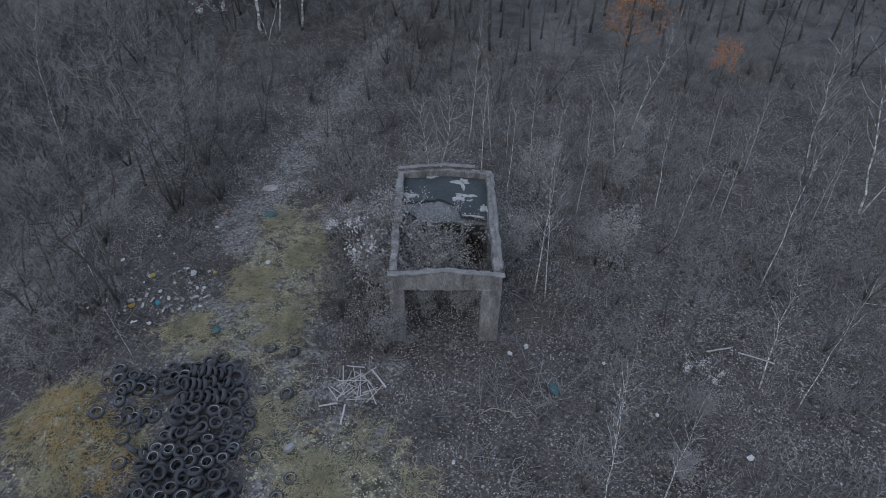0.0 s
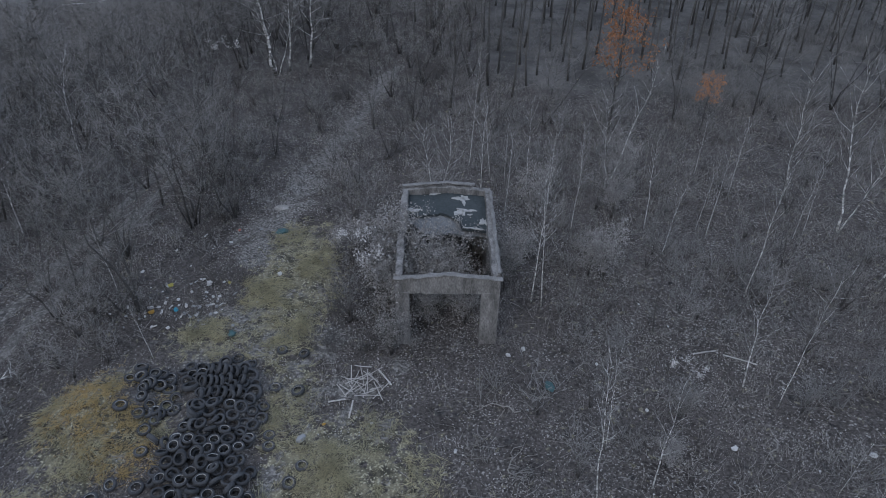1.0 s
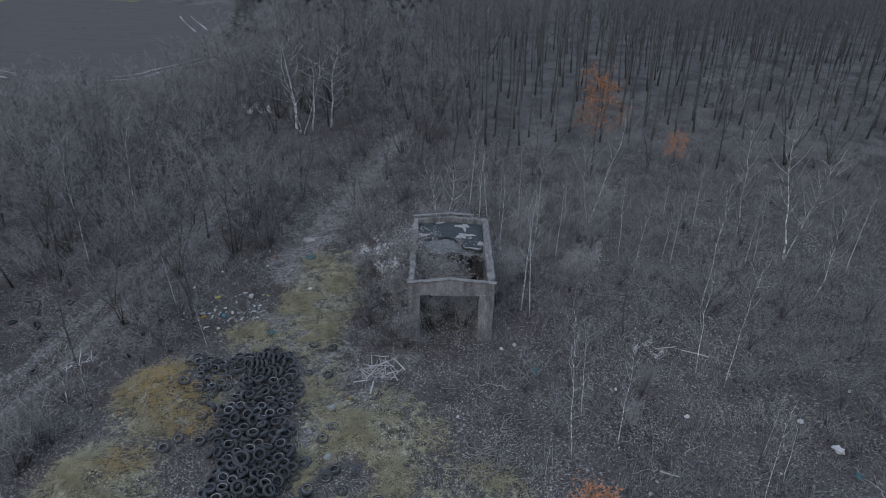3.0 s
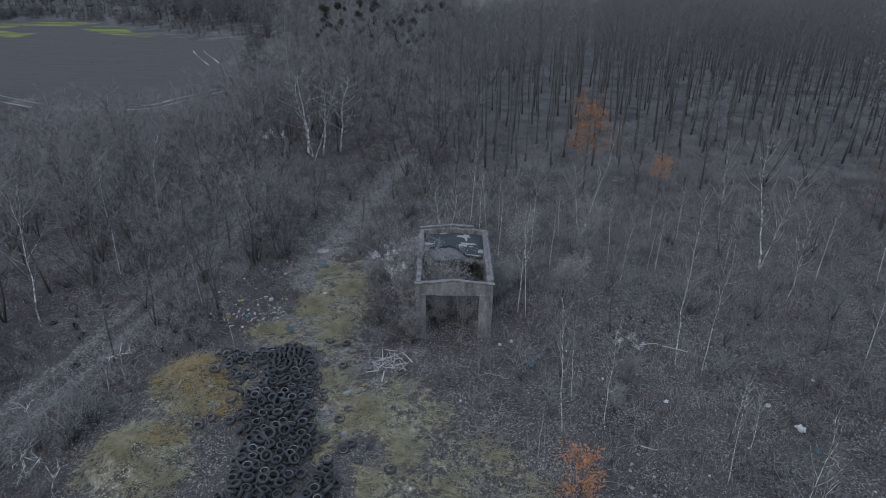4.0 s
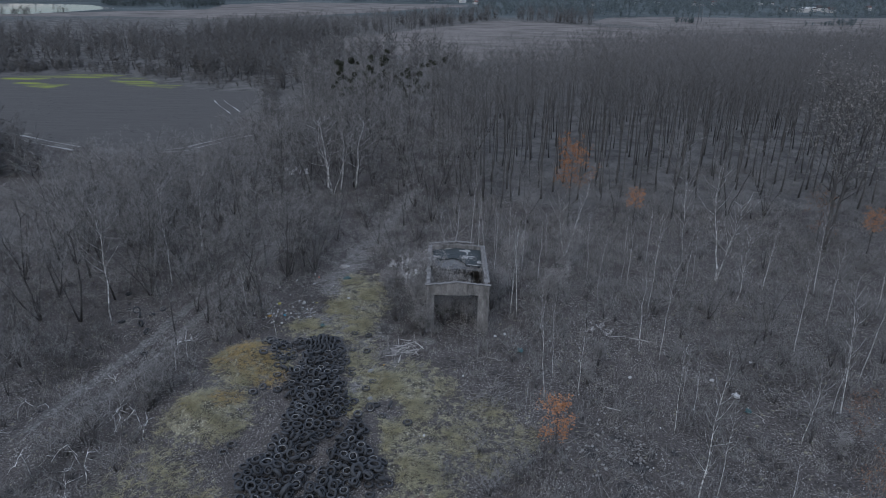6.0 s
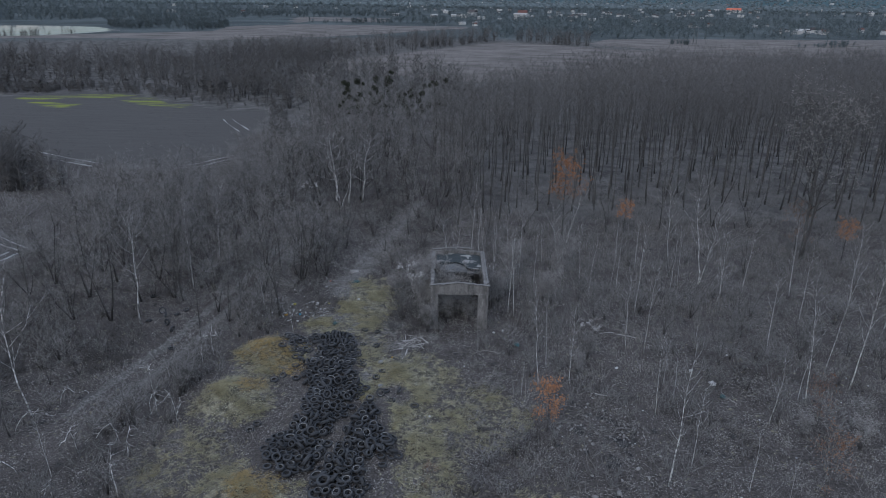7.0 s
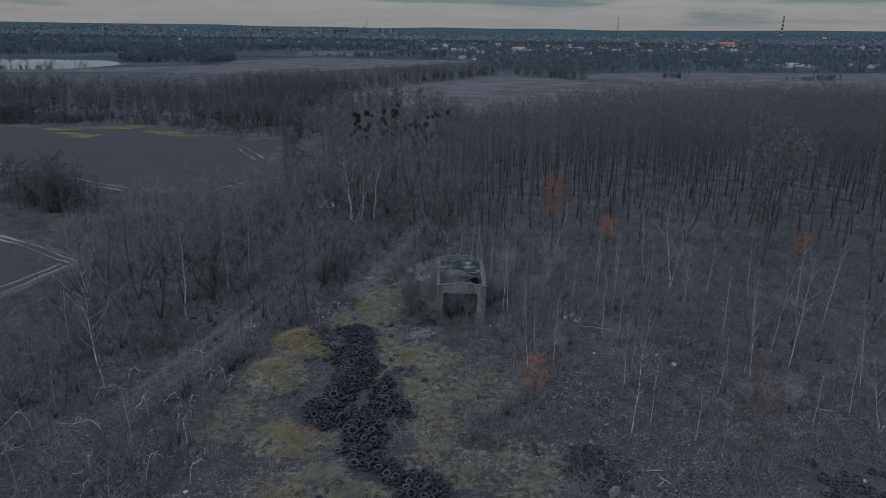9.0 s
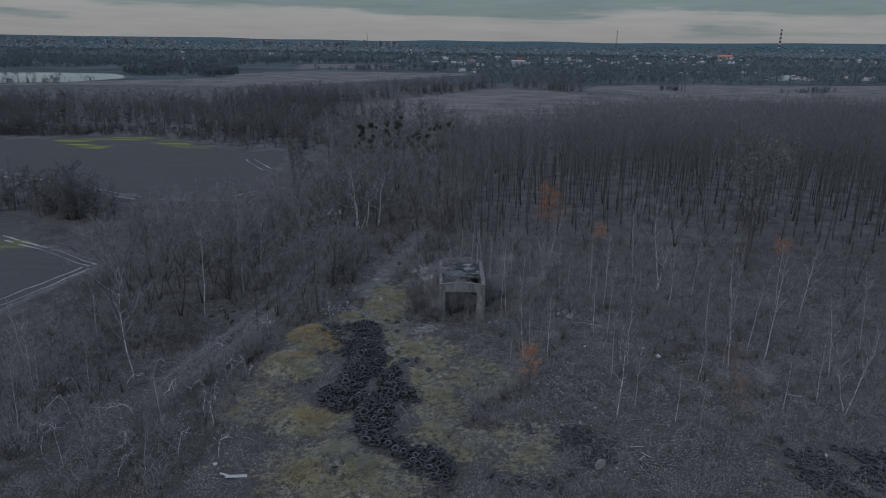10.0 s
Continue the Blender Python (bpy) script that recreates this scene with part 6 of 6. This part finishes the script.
def rubbish():
    rng = np.random.default_rng(41)
    # heap of bleached boards
    for i in range(25):
        a = rng.normal((0.5, 2.3, 1.5)[i % 3], 0.4)
        r = rng.uniform(0, 0.8)
        x, y = -4.0 + rng.normal(0, 0.5), 19.2 + rng.normal(0, 0.45)
        lay("board", plank(rng, rng.uniform(0.6, 1.5), rng.uniform(0.025, 0.042), 0.022), "board", x, y, a, "bleached broken board on a loose pile", "board", "boards in the pile", rng.normal(0, 0.14), 0.05 + 0.30 * max(0, 1 - r) * rng.uniform(0.3, 1))
    for x, y, a, L in ((-4.3, 17.7, 1.5, 1.0), (-5.0, 18.2, 0.2, 0.8), (-2.9, 19.6, 2.2, 1.2), (13.0, 21.5, 0.25, 1.3), (14.6, 21.0, -0.45, 1.6), (10.4, 11.7, -0.4, 0.9), (29.0, 5.8, -0.35, 1.2), (13.0, -2.2, 0.0, 1.1), (13.4, -3.2, -0.9, 1.0), (13.0, -3.6, 0.8, 0.8)):
        lay("board", plank(rng, L, 0.07, 0.03), "board", x, y, a, "pale weathered board lying on the ground", "board", "loose boards", rng.normal(0, 0.05), 0.06)
    # household rubbish along the path
    spots = [(-15.3, 26.5, "yellow", 0.2), (-13.2, 26.7, "white", 0.26), (-15.6, 24.2, "amber", 0.22), (-14.4, 24.5, "blue", 0.19), (-12.8, 32.0, "red", 0.13), (-10.1, 31.8, "teal", 0.42), (-9.4, 27.4, "white", 0.22), (-17.4, 27.9, "white", 0.16), (-13.0, 30.7, "white", 0.15), (-10.9, 22.5, "teal", 0.3), (19.2, 13.2, "white", 0.36), (12.5, 15.7, "white", 0.19), (18.3, 15.3, "white", 0.2), (19.4, 11.6, "teal", 0.3), (3.9, 21.6, "white", 0.18), (3.1, 21.1, "white", 0.16), (4.9, 19.1, "teal", 0.35), (26.9, -3.2, "white", 0.24), (-18.4, -5.2, "white", 0.2), (-2.2, 8.6, "white", 0.13), (-6.0, 12.6, "grey_bag", 0.26), (-6.3, 16.0, "grey_bag", 0.3), (13.0, 9.8, "white", 0.1), (9.2, 17.8, "white", 0.12), (22.0, 17.6, "white", 0.16), (7.4, 20.6, "white", 0.12), (-12.1, 26.8, "yellow", 0.14), (-5.4, 16.8, "amber", 0.1), (-3.3, 16.9, "white", 0.1), (0.4, 15.3, "white", 0.12)]
    words = {"yellow": "crumpled yellow plastic bag", "white": "crumpled white plastic bag", "amber": "crumpled orange wrapper", "blue": "bright blue plastic lump", "red": "small red plastic scrap", "teal": "dull blue-green plastic sheet lump", "grey_bag": "grey plastic bag of refuse"}
    for x, y, c, s in spots:
        lay("plastic_bag", crumple(rng, s * 0.8, rng.uniform(0.35, 0.7)), c, x, y, rng.uniform(0, 6), words[c] + " on the ground", "rubbish", "scattered rubbish")
    for i in range(95):
        cx, cy, sx, sy = ((-14.2, 25.2, 1.3, 1.0), (-12.8, 24.6, 1.2, 0.9), (-16.0, 24.0, 0.9, 0.8), (-13.6, 29.0, 1.8, 2.0), (-6.0, 13.6, 0.9, 1.6))[int(rng.choice(5, p=[0.32, 0.28, 0.14, 0.14, 0.12]))]
        x, y = rng.normal(cx, sx), rng.normal(cy, sy)
        if in_heap(x, y, 1.1):
            continue
        c = rng.choice(["white", "grey_bag", "grey_bag", "board", "white"])
        if rng.uniform() < 0.6:
            lay("plastic_bag", crumple(rng, rng.uniform(0.04, 0.11), rng.uniform(0.3, 0.8)), c, x, y, rng.uniform(0, 6), "pale scrap of household refuse on the ground", "rubbish", "scattered rubbish")
        else:
            lay("panel", plank(rng, rng.uniform(0.12, 0.34), rng.uniform(0.06, 0.16), 0.02), c, x, y, rng.uniform(0, 6), "pale broken panel among the refuse", "rubbish", "scattered rubbish", rng.normal(0, 0.2), 0.07)
    # small pale scraps strewn through the scrub
    for i in range(90):
        x, y = rng.uniform(2, 34), rng.uniform(-6, 30)
        lay("scrap", crumple(rng, rng.uniform(0.03, 0.075), rng.uniform(0.3, 0.7)), "white" if rng.uniform() < 0.6 else "grey_bag", x, y, rng.uniform(0, 6), "small pale plastic scrap in the scrub", "rubbish", "strewn scraps")
    # slab on the old path, stones by the burnt hollow
    lay("stone_slab", rock(rng, (0.6, 0.36, 0.14)), "stone", -10.6, 34.6, 0.2, "pale flat slab lying on the gravel path", "slab", up=0.06)
    lay("stone_slab", rock(rng, (0.5, 0.2, 0.62)), "stone", 9.6, -4.7, 0.4, "grey slab set on edge by the burnt hollow", "slab", up=0.3)
    lay("board", plank(rng, 1.5, 0.30, 0.05), "white", -16.4, -6.8, 0.15, "white slab of board among weeds", "board", "loose boards", 0.04, 0.1)
    lay("board", plank(rng, 0.7, 0.16, 0.05), "board", -17.3, -6.6, -0.3, "pale weathered board lying on the ground", "board", "loose boards", 0.05, 0.08)
    for i in range(84):
        a = rng.uniform(0, 6.28)
        x, y = (8.8 + 2.8 * math.cos(a) * rng.uniform(0.6, 1.7), -1.1 + 3.2 * math.sin(a) * rng.uniform(0.6, 1.7)) if i < 22 else (rng.normal(9.7, 1.7), rng.normal(7.4, 2.4))
        s = rng.uniform(0.04, 0.13) if i >= 22 else rng.uniform(0.05, 0.2)
        lay("stone", rock(rng, (s, s * 0.8, s * 0.6)), "stone", x, y, rng.uniform(0, 6), "grey broken stone in the rubble", "stone", "rubble stones", 0, s * 0.3)


rubbish()


def fallen():
    """Dead pale branches, each one crooked limb with side shoots."""
    rng = np.random.default_rng(43)
    spots = [(-23.3, 7.2), (-21.9, 5.2), (-22.4, 3.7), (-19.7, 8.3), (-24.9, 1.6), (-31.3, 8.5), (-21.8, 9.9), (-22.6, 10.6), (-20.2, 9.4), (-20.9, 16.9), (-20.2, 17.7), (-25.6, 6.0), (-27.0, -1.0), (-34.0, 4.0), (-36.0, 9.0), (-33.0, -2.0), (-22.0, -3.0), (-18.5, -4.2), (8.8, 9.0), (11.6, 13.0), (14.4, 16.2), (20.0, 10.4), (1.4, 16.6), (2.6, 14.2), (0.6, 13.6), (3.4, 17.6), (23.6, 14.6), (27.6, 9.0), (-28.5, 4.0), (-20.6, 1.0), (-23.6, 13.5), (-34.8, 0.5), (-30.0, 12.0), (-26.0, -4.5)]
    for i, (x, y) in enumerate(spots):
        low = x > -5
        L = rng.uniform(1.2, 2.4) if low else rng.uniform(1.5, 2.8)
        n = 7
        step = np.stack([rng.normal(0.75, 0.25, n), rng.normal(0, 0.45, n), rng.normal(0.05 if low else 0.22, 0.28 if not low else 0.1, n)], 1) * L / n
        P = np.concatenate([[[0, 0, 0.02]], np.cumsum(step, 0)])
        if not low:
            # a broken top: up from the ground, then bent over
            rise = rng.uniform(1.0, 2.6)
            t = np.linspace(0, 1, n + 1)
            P[:, 2] = rise * np.minimum(t * 1.9, 1.25 - 0.75 * t) + rng.normal(0, 0.10, n + 1)
            P[:, :2] *= (0.25 + 0.75 * t[:, None])
            P[0] = (0, 0, -0.05)
        P[1:, 2] = np.maximum(P[1:, 2], 0.03)
        root = tagged(new("fallen_branch"), "pale dead crooked branch caught in brush" if not low else "grey fallen branch lying on the ground", "branch", "fallen branches")
        root.matrix_world = Matrix.Translation((x, y, float(land(x, y)))) @ Matrix.Rotation(rng.uniform(0, 6.28), 4, "Z")
        mat = M["birch"] if not low else M["stalk"]
        child("limb", mesh_of("limb", *tube(P, np.linspace(0.036, 0.014, n + 1), 5), mat), root)
        for k in range(6):
            j = int(rng.integers(2, n + 1))
            q = P[j]
            mid = q + rng.normal(0, 0.3, 3) * [1, 1, 0.5] + [0.12, 0, 0.08]
            child("shoot", mesh_of("shoot", *tube([q, mid, mid + rng.normal(0, 0.3, 3) * [1, 1, 0.5] + [0.1, 0, 0.05]], [0.018, 0.013, 0.006], 3), mat), root)



def brush_piles():
    """Low heaps of cut grey sticks, thrown down crosswise."""
    rng = np.random.default_rng(47)
    for cx, cy, wide, n in ((2.0, 12.6, 1.5, 90), (3.2, 14.0, 0.9, 40), (11.6, 11.4, 0.9, 36), (9.6, 6.8, 1.2, 40), (11.4, 7.6, 1.4, 44)):
        q = np.column_stack([rng.normal(0, wide * 0.5, n), rng.normal(0, wide * 0.32, n)])
        up = 0.05 + 0.28 * np.exp(-(q ** 2).sum(1) / (wide * 0.5) ** 2) * rng.uniform(0.2, 1, n)
        a = rng.normal(0.5, 0.8, n)
        d = np.column_stack([np.cos(a), np.sin(a), rng.normal(0.05, 0.1, n)]) * rng.uniform(0.3, 0.95, (n, 1))
        A = np.column_stack([q, up]) - d * 0.5
        A[:, 2] = np.maximum(A[:, 2], 0.02)
        soup = Soup()
        soup.add(*spikes(A, A + d, rng.uniform(0.012, 0.024, n)))
        ob = tagged(new("brush_pile", soup.mesh("brush_pile", M["stalk"])), "low pile of cut grey sticks on the ground", "brush pile", kind="stuff")
        ob.matrix_world = Matrix.Translation((cx, cy, float(land(cx, cy))))


fallen()
brush_piles()
